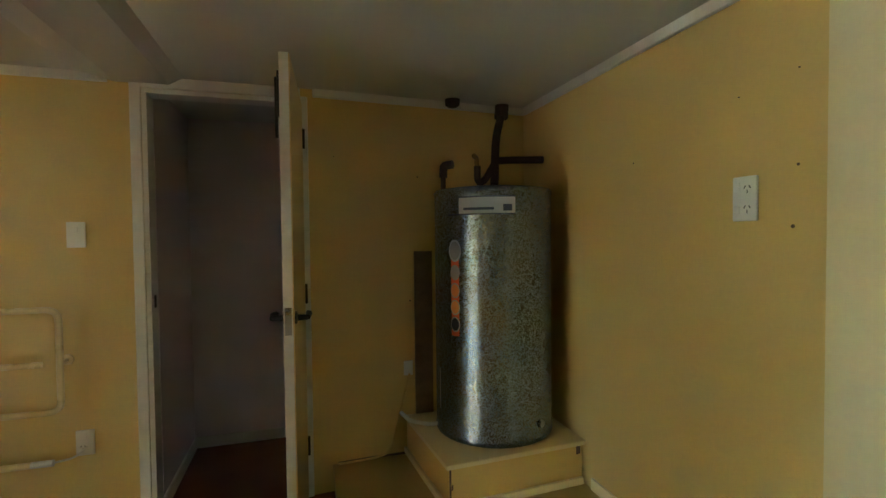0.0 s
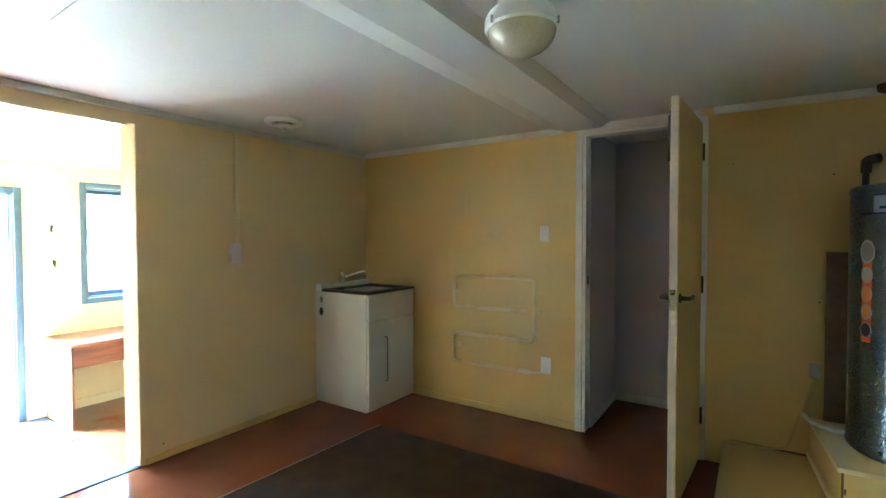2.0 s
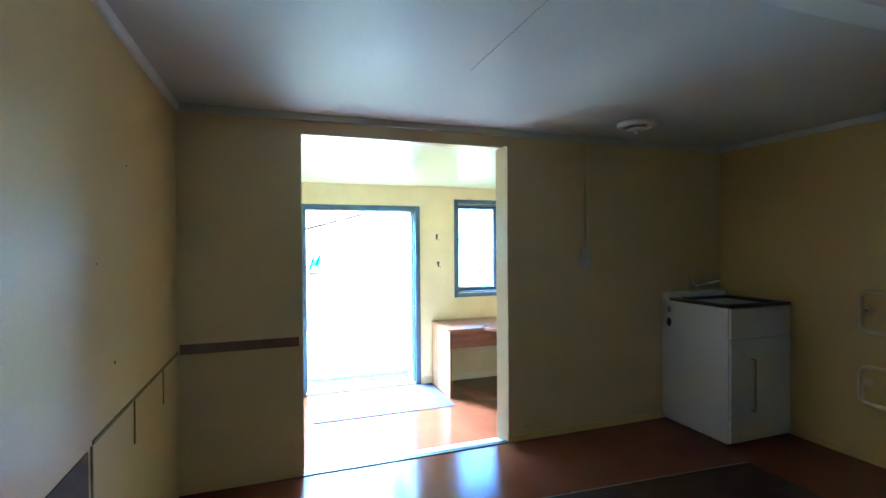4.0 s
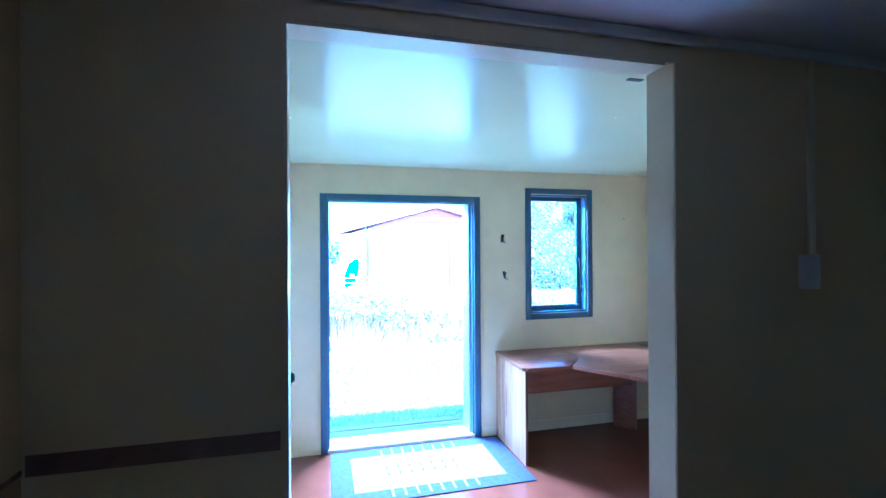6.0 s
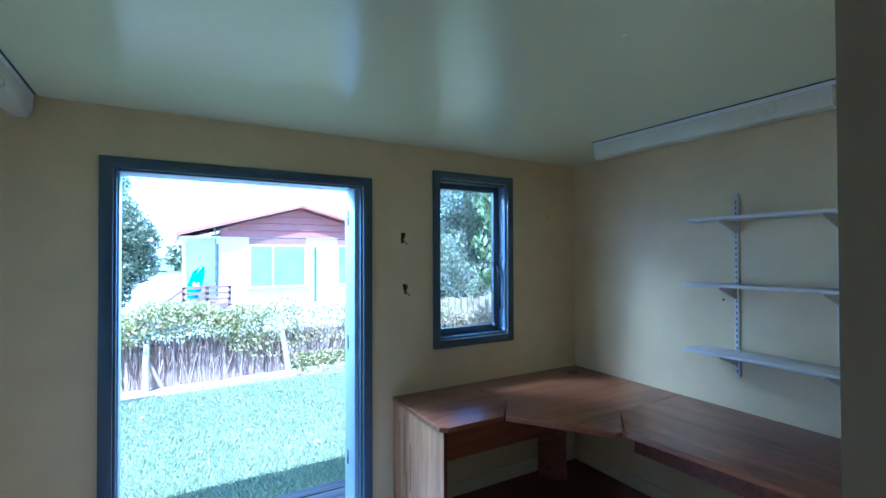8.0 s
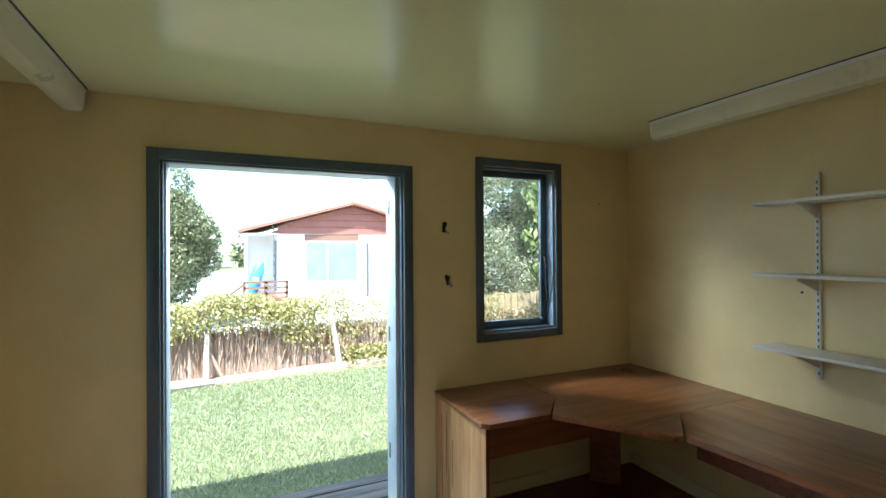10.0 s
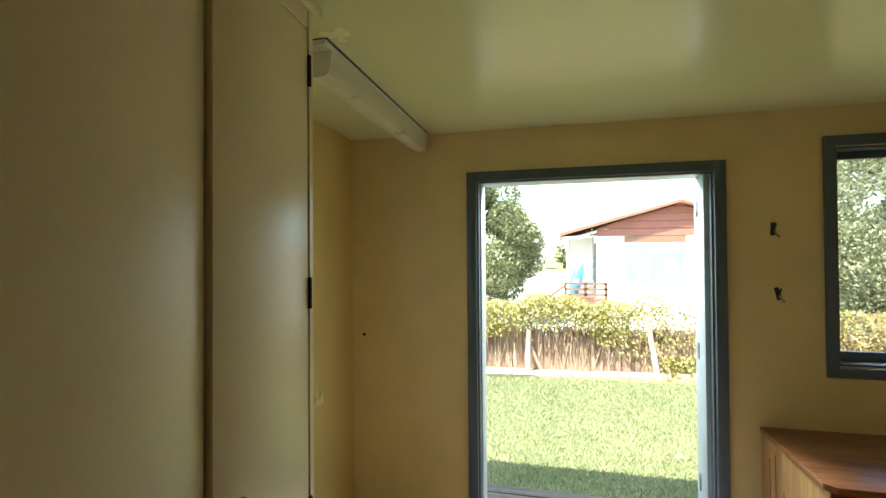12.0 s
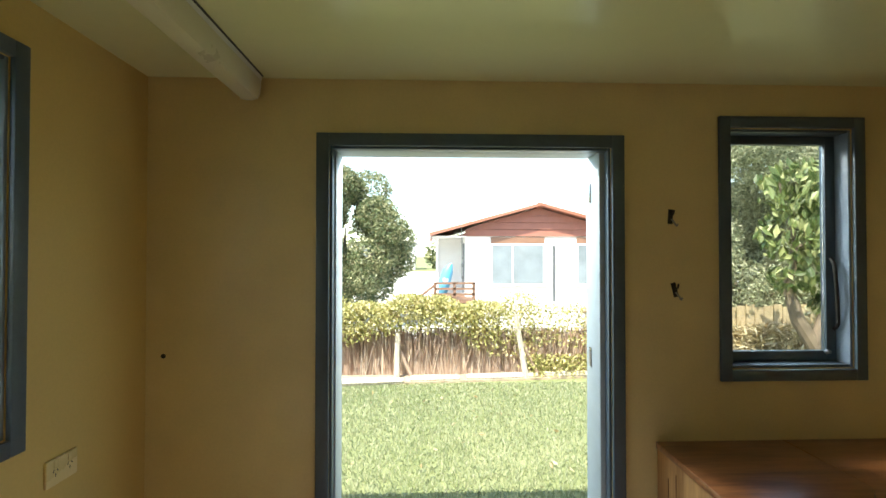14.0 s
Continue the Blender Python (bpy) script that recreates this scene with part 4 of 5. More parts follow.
def sash_window(name, axis, at, rect, hole, out, label):
    """A casement in its painted frame: casing, reveal, sash with a pane, a stay and a catch."""
    u0, u1, z0, z1 = rect
    h0, h1, g0, g1 = hole
    e, bx = casing(name, axis, at, u0, u1, z0, z1, 0.05, out, label)
    s = 1 if out > 0 else -1

    def d(a, b):
        return sorted((at + s * a, at + s * b))
    # The side facing the glass has its sky light put into the colour.
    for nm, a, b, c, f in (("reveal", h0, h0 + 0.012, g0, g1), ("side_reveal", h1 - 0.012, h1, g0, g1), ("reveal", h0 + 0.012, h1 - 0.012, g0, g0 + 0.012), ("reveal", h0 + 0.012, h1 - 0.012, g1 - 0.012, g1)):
        bx(nm, *d(0.003, 0.10), a, b, c, f, M_LITBLUE if nm == "side_reveal" else M_BLUE, "pale blue-grey side of the reveal" if nm == "side_reveal" else "")
    q = 0.048
    for nm, a, b, c, f in (("sash_stile", h0 + 0.012, h0 + 0.03, g0 + 0.012, g1 - 0.012), ("sash_stile", h1 - 0.012 - q, h1 - 0.012, g0 + 0.012, g1 - 0.012),
                           ("sash_rail", h0 + 0.03, h1 - 0.012 - q, g0 + 0.012, g0 + 0.012 + q), ("sash_rail", h0 + 0.03, h1 - 0.012 - q, g1 - 0.012 - q * 0.8, g1 - 0.012)):
        bx(nm, *d(0.072, 0.105), a, b, c, f)
    a_, b_ = d(0.086, 0.089)
    pr = (h0 + 0.028, h1 - 0.014 - q, g0 + 0.010 + q, g1 - 0.010 - q * 0.8)
    p = solid("pane", B(a_, b_, *pr) if axis == "x" else B(pr[0], pr[1], a_, b_, pr[2], pr[3]), M_GLASS)
    p.parent, p.visible_shadow = e, False
    tagged(p, "clear window pane")
    st_ = bmesh.new()
    um, zz = h1 - 0.036, g0 + 0.16
    c = (lambda u, dep, z: (at + s * dep, u, z) if axis == "x" else (u, at + s * dep, z))
    tube(st_, rounded([c(um + 0.01, 0.07, zz), c(um + 0.008, 0.045, zz + 0.02), c(um - 0.004, 0.035, zz + 0.14), c(um - 0.006, 0.045, zz + 0.30), c(um - 0.002, 0.07, zz + 0.33)], 0.02), 0.008, 8)
    part("stay", st_, M_DARK, e, "dark metal window stay")
    kn = bmesh.new()
    lathe(kn, [(0.012, 0), (0.014, 0.01), (0.006, 0.018)], 10, Matrix.Translation(c(um - 0.03, 0.06, g0 + 0.05)))
    part("catch", kn, M_STEEL, e, "small pale catch")
    return e


sash_window("window_1", "y", 0.0, (1.778, 2.447, 0.69, 1.869), WIN, 1, "blue-grey painted casement window beside the doorway")
sash_window("window_2", "x", XW, (-1.32, -0.612, 0.672, 1.866), WWIN, -1, "blue-grey painted casement window on the side wall")

# built-in wardrobe by the opening
XD = -0.117
wd = thing("wardrobe", (XD, YP1 + 0.01, ZB), "tall cream built-in wardrobe with two flat doors", "wardrobe", rot=2.8)
H_ = ZCB - ZB
LW = 0.440
part("side_panel", B(XW - XD + 0.002, 0.003, 0.838, 0.858, 0.0, H_ - 0.002), M_CREAM2, wd)
part("head_panel", B(-0.02, -0.001, 0.0, 0.836, 1.925 - ZB, H_ - 0.002), M_CREAM2, wd)
part("plinth_board", B(-0.02, -0.001, 0.0, 0.836, 0.0, 0.07), M_CREAM2, wd)
part("back_panel", B(XW - XD + 0.003, XW - XD + 0.01, 0.002, 0.836, 0.0, H_ - 0.01), M_BARE, wd)
part("top_trim", B(-0.002, 0.016, 0.0, 0.90, H_ - 0.04, H_ - 0.003, bevel=0.005), M_CEIL_B, wd)
d1 = part("door", B(-0.03, -0.012, 0.006, LW - 0.002, 0.075, 1.921 - ZB, bevel=0.002), M_CREAM2, wd)
d2 = part("door", B(-0.019, 0.001, LW + 0.005, 0.832, 0.075, 1.921 - ZB, bevel=0.002), M_CREAM2, wd)
# Black strip puts the shade of the meeting gap into colour.
part("gap_shade", B(-0.045, -0.031, LW - 0.03, LW + 0.03, 0.075, 1.921 - ZB), M_BLACK, wd, "black strip for the shade between the doors")
KN = [(0.011, 0), (0.010, 0.012), (0.008, 0.018), (0.019, 0.026), (0.021, 0.034), (0.014, 0.042), (0.002, 0.044)]
for dd_, y, x0, z in ((d1, LW - 0.065, -0.012, 0.805), (d2, LW + 0.045, 0.001, 0.80)):
    part("knob", lathe(bmesh.new(), KN, 18, Matrix.Translation((x0, y, z - ZB)) @ Matrix.Rotation(radians(90), 4, "Y")), M_DARK, dd_, "dark turned knob")
for z in (0.60, 1.195, 1.806):
    part("hinge", lathe(bmesh.new(), [(0.006, 0), (0.006, 0.085)], 8, Matrix.Translation((0.004, 0.836, z - ZB - 0.04))), M_DARK, d2, "dark wardrobe hinge")


# fluorescent battens
def batten_light(x, y, length, label):
    e = thing("fluorescent_light", (x, y, ZCB), label, "ceiling light", "fluorescent ceiling lights")
    h = length / 2
    def bar(profile, y0, y1):
        bm = bmesh.new()
        ra, rb = [bm.verts.new((px, y0, pz)) for px, pz in profile], [bm.verts.new((px, y1, pz)) for px, pz in profile]
        for i in range(len(profile)):
            j = (i + 1) % len(profile)
            bm.faces.new((ra[i], ra[j], rb[j], rb[i]))
        bm.faces.new(ra)
        bm.faces.new(list(reversed(rb)))
        return bm
    part("body", bar([(-0.052, -0.004), (-0.05, -0.022), (0.05, -0.022), (0.052, -0.004)], -h, h), M_WHITE, e)
    # Black strip draws the shaded gap between body and ceiling.
    part("shade_strip", B(-0.058, 0.058, -h, h, -0.0045, -0.0005), M_BLACK, e, "black strip for the shaded gap above the body")
    half = [(0.049, -0.0225), (0.048, -0.05), (0.044, -0.084), (0.034, -0.101), (0.012, -0.107)]
    part("diffuser", bar(half + [(-px, pz) for px, pz in reversed(half)], -h + 0.05, h - 0.012), M_DIFF, e, "unlit milky plastic diffuser")
    for sgn in (-1, 1):
        y0, y1 = sorted((sgn * h - sgn * (0.046 if sgn < 0 else 0.008), sgn * h - sgn * (0.0505 if sgn < 0 else 0.0125)))
        part("end_cap", bar([(px * 1.03, pz * 1.02) for px, pz in half] + [(-px * 1.03, pz * 1.02) for px, pz in reversed(half)], y0, y1), M_PLASTIC, e)
    return e


batten_light(-0.278, -0.655, 1.25, "white unlit fluorescent batten near the wardrobe")
batten_light(2.625, -1.28, 1.27, "white unlit fluorescent batten above the desk")
sl = thing("ceiling_slot", (1.264, -2.2, ZCB), "small dark slot vent in the ceiling", "vent")
part("slot", B(-0.035, 0.035, -0.012, 0.012, -0.003, 0.0), M_BLACK, sl)


# coat hooks
def coat_hook(x, z, tilt):
    e = thing("coat_hook", (x, 0.0, z), "small dark double coat hook, loose on the wall", "coat hook", "coat hooks by the doorway")
    bm = bmesh.new()
    b_ = B(-0.011, 0.011, -0.004, 0, -0.03, 0.035, bevel=0.002)
    b_.transform(Matrix.Rotation(radians(tilt), 4, "Y"))
    part("plate", b_, M_DARK, e)
    tube(bm, rounded([(0, -0.003, 0.012), (0.002, -0.022, 0.008), (0.003, -0.028, 0.03)], 0.01), 0.0045, 8)
    part("upper_prong", bm, M_DARK, e)
    bm = bmesh.new()
    tube(bm, rounded([(0.004, -0.003, -0.008), (0.012, -0.018, -0.028), (0.018, -0.022, -0.042), (0.02, -0.026, -0.03)], 0.006), 0.004, 8)
    part("lower_prong", bm, M_STEEL, e)


coat_hook(1.559, 1.417, 4)
coat_hook(1.577, 1.092, -14)

# corner desk
dk = thing("corner_desk", (0, 0, ZB), "corner desk with reddish wood-grain laminate top and pale end panel", "desk")
T0, T1 = 0.399 - ZB, 0.427 - ZB
part("worktop_left", prism(bmesh.new(), [(1.487, -0.002), (1.473, -0.60), (1.505, -0.634), (1.858, -0.640), (2.056, -0.432), (2.060, -0.002)], T0, T1, 0.003), M_DESK, dk)
part("worktop_corner", prism(bmesh.new(), [(2.0606, -0.002), (2.0585, -0.430), (1.868, -0.648), (1.88, -0.665), (2.18, -1.115), (2.224, -1.128), (2.468, -0.914), (3.057, -0.912), (3.082, -0.002)], T0, T1, 0.003), M_DESK, dk)
part("worktop_right", prism(bmesh.new(), [(3.057, -0.9126), (2.470, -0.9152), (2.232, -1.138), (2.24, -1.17), (2.29, -2.0), (2.29, -2.26), (3.021, -2.26)], T0, T1, 0.003), M_DESK2, dk)
part("end_panel", B(1.492, 1.512, -0.612, -0.006, 0.0, T0), M_DESKSIDE, dk, "pale wood-grain end panel with chipped veneer")
part("end_edging", B(1.4925, 1.5115, -0.615, -0.612, 0.0, T0), M_DESKEDGE, dk)
for y, z0, z1 in ((-0.10, 0.12, 0.62), (-0.16, 0.3, 0.66), (-0.19, 0.05, 0.35), (-0.24, 0.25, 0.52)):
    part("veneer_crack", B(1.4905, 1.492, y, y + 0.004, z0, z1), M_DESKEDGE, dk, "dark split in the veneer")
part("modesty_panel", B(1.512, 2.50, -0.50, -0.484, 0.50, T0), M_DESKEDGE2, dk, "dark reddish modesty panel")
part("modesty_panel", B(2.55, 2.566, -2.237, -0.95, 0.50, T0), M_DESKEDGE2, dk, "dark reddish modesty panel")
leg = B(-0.1, 0.1, -0.009, 0.009, 0.0, T0)
leg.transform(Matrix.Translation((2.68, -0.16, 0)) @ Matrix.Rotation(radians(-45), 4, "Z"))
part("corner_leg", leg, M_DESKEDGE2, dk, "dark reddish corner support")
part("end_panel", B(2.35, 3.015, -2.255, -2.237, 0.0, T0), M_DESKSIDE, dk)
part("cable_grommet", lathe(bmesh.new(), [(0.04, T1 - 0.002), (0.04, T1 + 0.003), (0.03, T1 + 0.003), (0.028, T1 - 0.001)], 24, Matrix.Translation((2.888, -0.16, 0))), M_BLACK, dk, "black plastic cable grommet")
strip("baseboard_sunroom_north", (1.36, east_sun(0) - 0.002, -0.012, 0.0, ZB, ZB + 0.09), M_CREAM2, "cream painted baseboard under the desk", "baseboard", 0.003)
structure("baseboard_sunroom_east", prism(bmesh.new(), [(east_sun(-2.27) - 0.014, -2.27), (east_sun(-2.27), -2.27), (east_sun(-0.012), -0.012), (east_sun(-0.012) - 0.014, -0.012)], ZB, ZB + 0.09, 0.003), M_CREAM2, "cream painted baseboard under the desk", "baseboard")
pj = thing("wall_hatch", (2.25, 0.0, 0.10), "low cream access panel in the wall under the desk", "access panel")
part("panel", B(-0.14, 0.14, -0.006, 0, -0.12, 0.06, bevel=0.002), M_CREAM2, pj)
# Brown strip draws the shade line across the hatch.
part("shadow_gap", B(-0.1, 0.1, -0.0075, -0.006, 0.0, 0.006), M_BARE, pj)

# adjustable shelves
sh = thing("wall_shelves", (east_sun(-1.26), -1.26, 0.0), "three white shelves on slotted wall uprights", "shelves", rot=-1.55)
for y in (0.0, -0.477):
    up = part("upright", B(-0.014, 0, y - 0.0125, y + 0.0125, 0.618, 1.652, bevel=0.002), M_WHITE, sh)
    for k in range(30):
        z = 0.64 + k * 0.033
        part("slot", B(-0.0148, -0.013, y - 0.003, y + 0.003, z, z + 0.015), M_BLACK, up)
for z in (1.498, 1.128, 0.752):
    s1 = part("shelf", B(-0.21, -0.016, -0.95, 0.20, z, z + 0.016, bevel=0.002), M_WHITE, sh)
    for y in (0.0, -0.477):
        bk = bmesh.new()
        vs_ = [[bk.verts.new((px, y + o, pz)) for px, pz in ((-0.014, z - 0.002), (-0.19, z - 0.002), (-0.19, z - 0.01), (-0.014, z - 0.075))] for o in (-0.004, 0.004)]
        bk.faces.new(vs_[0])
        bk.faces.new(list(reversed(vs_[1])))
        for i in range(4):
            bk.faces.new((vs_[0][i], vs_[0][(i + 1) % 4], vs_[1][(i + 1) % 4], vs_[1][i]))
        part("bracket", bk, M_WHITE, sh)

# door mat
mt = thing("door_mat", (0.0, 0.0, ZB), "purple-grey door mat with pale patterned field", "mat")
part("base", prism(bmesh.new(), [(0.07, -0.84), (1.47, -0.84), (1.47, -0.03), (0.07, -0.03)], 0.0, 0.008, 0.003), M_MAT, mt)
part("field", prism(bmesh.new(), [(0.22, -0.70), (1.30, -0.70), (1.30, -0.17), (0.22, -0.17)], 0.008, 0.0095), M_MATPALE, mt, "pale woven field")
for k in range(8):
    x = 0.46 + k * 0.085
    for y in (-0.80, -0.16):
        part("stripe", B(x, x + 0.014, y, y + 0.11 if y < -0.5 else y + 0.1, 0.008, 0.0098), M_MATPALE, mt)
for k in range(7):
    for y in (-0.52, -0.42):
        part("dash", B(0.47 + k * 0.085, 0.482 + k * 0.085, y + 0.01, y + 0.06, 0.0095, 0.0108), M_MAT, mt)
# ---- outside ----
rng = np.random.default_rng(7)


def leaves(name, centres, size, material, parent=None, long=1.8, droop=0.0):
    """Many small single leaves, each turned its own way."""
    c = np.asarray(centres, float)
    n = len(c)
    a = rng.normal(size=(n, 3))
    a[:, 2] -= droop
    a /= np.linalg.norm(a, axis=1)[:, None]
    b = np.cross(a, rng.normal(size=(n, 3)))
    b /= np.linalg.norm(b, axis=1)[:, None]
    s = size * rng.uniform(0.6, 1.3, (n, 1))
    u, v = a * s * long / 2, b * s / 2
    w = np.cross(a, b) * s * 0.12
    pts = np.stack([c - u, c + v * 0.9 + w, c + u, c - v * 0.9 + w], 1).reshape(-1, 3)
    me = bpy.data.meshes.new(name)
    me.from_pydata(pts.tolist(), [], np.arange(4 * n).reshape(-1, 4).tolist())
    me.materials.append(material)
    ob = new(name, me)
    if parent:
        ob.parent = parent
    return ob


def blob_points(n, blobs):
    """Points near the skins of several lumps (x, y, z, rx, ry, rz)."""
    w = np.array([b[3] * b[4] + b[4] * b[5] for b in blobs])
    pick = rng.choice(len(blobs), n, p=w / w.sum())
    d = rng.normal(size=(n, 3))
    d /= np.linalg.norm(d, axis=1)[:, None]
    r = rng.uniform(0.45, 1.06, (n, 1)) ** 0.5
    B_ = np.array(blobs)[pick]
    return B_[:, :3] + d * r * B_[:, 3:]


# deck
dkk = tagged(new("deck"), "weathered grey timber deck outside the doorway", "deck", kind="structure")
for k in range(5):
    y0 = 0.235 + k * 0.113
    pb = bmesh.new()
    box(pb, -2.2, 4.4, y0, y0 + 0.105, -0.43, -0.395 - 0.003 * (k % 2), bevel=0.006)
    part("plank", pb, M_DECK, dkk)
part("bearer", B(-2.2, 4.4, 0.30, 0.34, ZL, -0.432), M_DECK, dkk)
part("bearer", B(-2.2, 4.4, 0.66, 0.70, ZL, -0.432), M_DECK, dkk)

# lawn blades
n = 120000
gx, gy = rng.uniform(-2.6, 5.5, n), 0.78 + 3.75 * rng.uniform(0, 1, n) ** 1.25
h = rng.uniform(0.018, 0.045, n) * np.where(gy < 0.95, 1.8, 1.0)
th = rng.uniform(0, 2 * np.pi, n)
lx, ly = rng.normal(0, 0.016, n), rng.normal(0, 0.016, n)
w = 0.0030 + 0.0008 * gy
p0 = np.stack([gx - w * np.cos(th), gy - w * np.sin(th), np.full(n, ZL)], 1)
p1 = np.stack([gx + w * np.cos(th), gy + w * np.sin(th), np.full(n, ZL)], 1)
p2 = np.stack([gx + lx, gy + ly, ZL + h], 1)
me = bpy.data.meshes.new("grass")
me.from_pydata(np.stack([p0, p1, p2], 1).reshape(-1, 3).tolist(), [], np.arange(3 * n).reshape(-1, 3).tolist())
me.materials.append(M_BLADE)
tagged(new("grass", me), "short sunlit lawn grass with dry tips", "grass", kind="stuff")
n = 90
leaves_ob = leaves("fallen_leaves", np.stack([rng.uniform(-1.5, 4, n), rng.uniform(1.2, 4.2, n), np.full(n, ZL + 0.05)], 1), 0.035, M_DRYLEAF)
tagged(leaves_ob, "pale dry leaves fallen on the lawn", "leaves", kind="stuff")

# garden bed at the foot of the fence
structure("garden_bed", prism(bmesh.new(), [(-5, 4.05), (8, 5.2), (8, 6.0), (-5, 6.0)], ZL - 0.05, ZL + 0.03), M_DIRT, "dry pale soil along the fence", "soil")
for x0, x1, y, a in ((-1.6, 0.15, 4.42, 0.12), (0.25, 0.95, 4.60, 0.05), (1.05, 2.1, 4.68, 0.09), (2.2, 3.6, 4.78, 0.12)):
    e = thing("edging_log", (x0, y, ZL), "pale weathered timber edging lying along the bed", "log", "timber edging of the bed")
    part("timber", tube(bmesh.new(), [(0, 0, 0.045), ((x1 - x0) * 0.5, 0.02, 0.05), (x1 - x0, a, 0.045)], [0.05, 0.055, 0.045], 8), M_PALEWOOD, e)


# brush fence with a creeper over it
fc = thing("brush_fence", (0, 4.98, ZL), "brush fence of dry brown stems", "fence")
ns = 9000
sx = rng.uniform(-2.6, 5.0, ns)
sv, sf = [], []
for i in range(ns):
    y_, hh, le, t_ = rng.uniform(-0.06, 0.06), rng.uniform(0.34, 0.72), rng.normal(0, 0.07), rng.uniform(0.004, 0.009)
    k = len(sv)
    sv += [(sx[i] - t_, y_, 0.0), (sx[i] + t_, y_, 0.0), (sx[i] + t_ + le, y_ + rng.normal(0, 0.03), hh), (sx[i] - t_ + le, y_, hh)]
    sf.append((k, k + 1, k + 2, k + 3))
me = bpy.data.meshes.new("stems")
me.from_pydata(sv, [], sf)
me.materials.append(M_STEM)
so_ = new("brushwood", me)
so_.parent = fc
tagged(so_, "dry upright brown stems")
for k in range(5):
    x = -2.2 + k * 1.7
    part("wire_post", tube(bmesh.new(), [(x, 0.03, 0), (x + 0.02, 0.03, 1.0)], 0.03, 8), M_PALEWOOD, fc)
for z in (0.35, 0.7, 0.95):
    part("wire", tube(bmesh.new(), [(-2.6, 0.02, z), (5.0, 0.02, z)], 0.004, 6), M_STEEL, fc)
cr = thing("creeper", (0, 0, 0), "yellow-green creeper sprawling over the fence top", "climbing plant")
pts = []
for x in np.arange(-2.7, 2.1, 0.09):
    top = 0.60 + 0.07 * math.sin(x * 4.1) + 0.04 * math.sin(x * 11)
    lowz = -0.12 + 0.24 * math.sin(x * 1.7 + 1.2) + (0.12 if 0.55 < x < 1.0 else 0)
    k = int(400 * (1 if x < 1.6 else 0.5))
    zz = lowz + (top - lowz) * rng.uniform(0, 1, k) ** 0.6
    pts.append(np.stack([rng.normal(x, 0.07, k), 4.92 + rng.normal(0, 0.12, k), zz], 1))
for x in np.arange(2.1, 5.0, 0.1):
    k = 120
    pts.append(np.stack([rng.normal(x, 0.08, k), 4.95 + rng.normal(0, 0.12, k), rng.uniform(-0.1, 0.5, k) ** 1.0], 1))
for x in np.arange(2.0, 3.2, 0.08):
    k = 110
    pts.append(np.stack([rng.normal(x, 0.06, k), 4.82 + rng.normal(0, 0.07, k), ZL + rng.uniform(0.02, 0.34, k)], 1))
leaves("foliage", np.concatenate(pts), 0.034, M_CREEPER, cr, 1.5, 0.5)
vb_ = bmesh.new()
for k in range(26):
    x = rng.uniform(-2.4, 4.5)
    tube(vb_, [(x, 4.92, ZL), (x + rng.normal(0, 0.12), 4.90, -0.15), (x + rng.normal(0, 0.25), 4.94, 0.25), (x + rng.normal(0, 0.3), 4.94, 0.5)], 0.008, 5)
part("vines", vb_, M_STEM, cr, "thin brown climbing stems")
for x0, z1, x1, lab in ((0.05, 0.12, 0.06, "short weathered pale timber post"), (1.93, 0.38, 1.79, "leaning weathered pale timber post")):
    e = thing("fence_prop", (x0, 4.72, ZL), lab, "post", "timber props at the fence")
    part("post", tube(bmesh.new(), [(0, 0, 0), ((x1 - x0) / 2, 0.03, (z1 - ZL) / 2), (x1 - x0, 0.08, z1 - ZL)], [0.045, 0.042, 0.036], 8), M_PALEWOOD, e)
    # Bar laid where the post's shadow falls, down to its right.
    part("shadow_bar", tube(bmesh.new(), [(0.22, 0.1, 0.0), ((x1 - x0) * 0.7 + 0.03, 0.1, (z1 - ZL) * 0.6)], 0.028, 8), M_STEM, e, "slanting bar shaped as the cast shadow of the post")

# pale yard beyond the fence
strip("pavement", (-40, 40, 6.2, 50, ZL - 0.02, ZL + 0.012), M_CONC, "pale concrete yard beyond the fence", "yard")

# neighbouring house
hs = thing("house", (0, 16.0, ZL), "white rendered bungalow with a red-brown gable and roof", "house")
GX, HW = 4.86, 4.0           # gable centre and half width of the walls
WT = 2.0 - ZL                # wall height
wl = part("wall", B(2.0, GX + HW, 0.0, 7.0, 0.0, WT), M_RENDER, hs)
part("wall", B(1.0, 2.0, 1.6, 7.0, 0.0, WT), M_RENDER, hs, "white wall set back under the porch")
ev, pk = 2.02 - ZL, 3.17 - ZL
k_ = (pk - ev) / (GX - 0.63)
for i in range(5):
    za, zb_ = ev - 0.02 + i * 0.27, ev - 0.02 + (i + 1) * 0.27 - 0.012
    xa, xb_ = max(2.0, (za - ev + 0.02) / k_ + 0.8), max(2.0, (zb_ - ev + 0.02) / k_ + 0.8)
    if xa > GX:
        break
    xb_ = min(xb_, GX - 0.02)
    q0 = [(xa, -0.06 + 0.0, za), (2 * GX - xa, -0.06, za), (2 * GX - xb_, -0.03, zb_), (xb_, -0.03, zb_)]
    gb = bmesh.new()
    f = [gb.verts.new(p) for p in q0]
    g = [gb.verts.new((p[0], 0.1, p[2])) for p in q0]
    gb.faces.new(f)
    gb.faces.new(list(reversed(g)))
    for j in range(4):
        gb.faces.new((f[j], f[(j + 1) % 4], g[(j + 1) % 4], g[j]))
    part("weatherboard", gb, M_BROWNRED, hs, "red-brown gable weatherboard")
gk = bmesh.new()
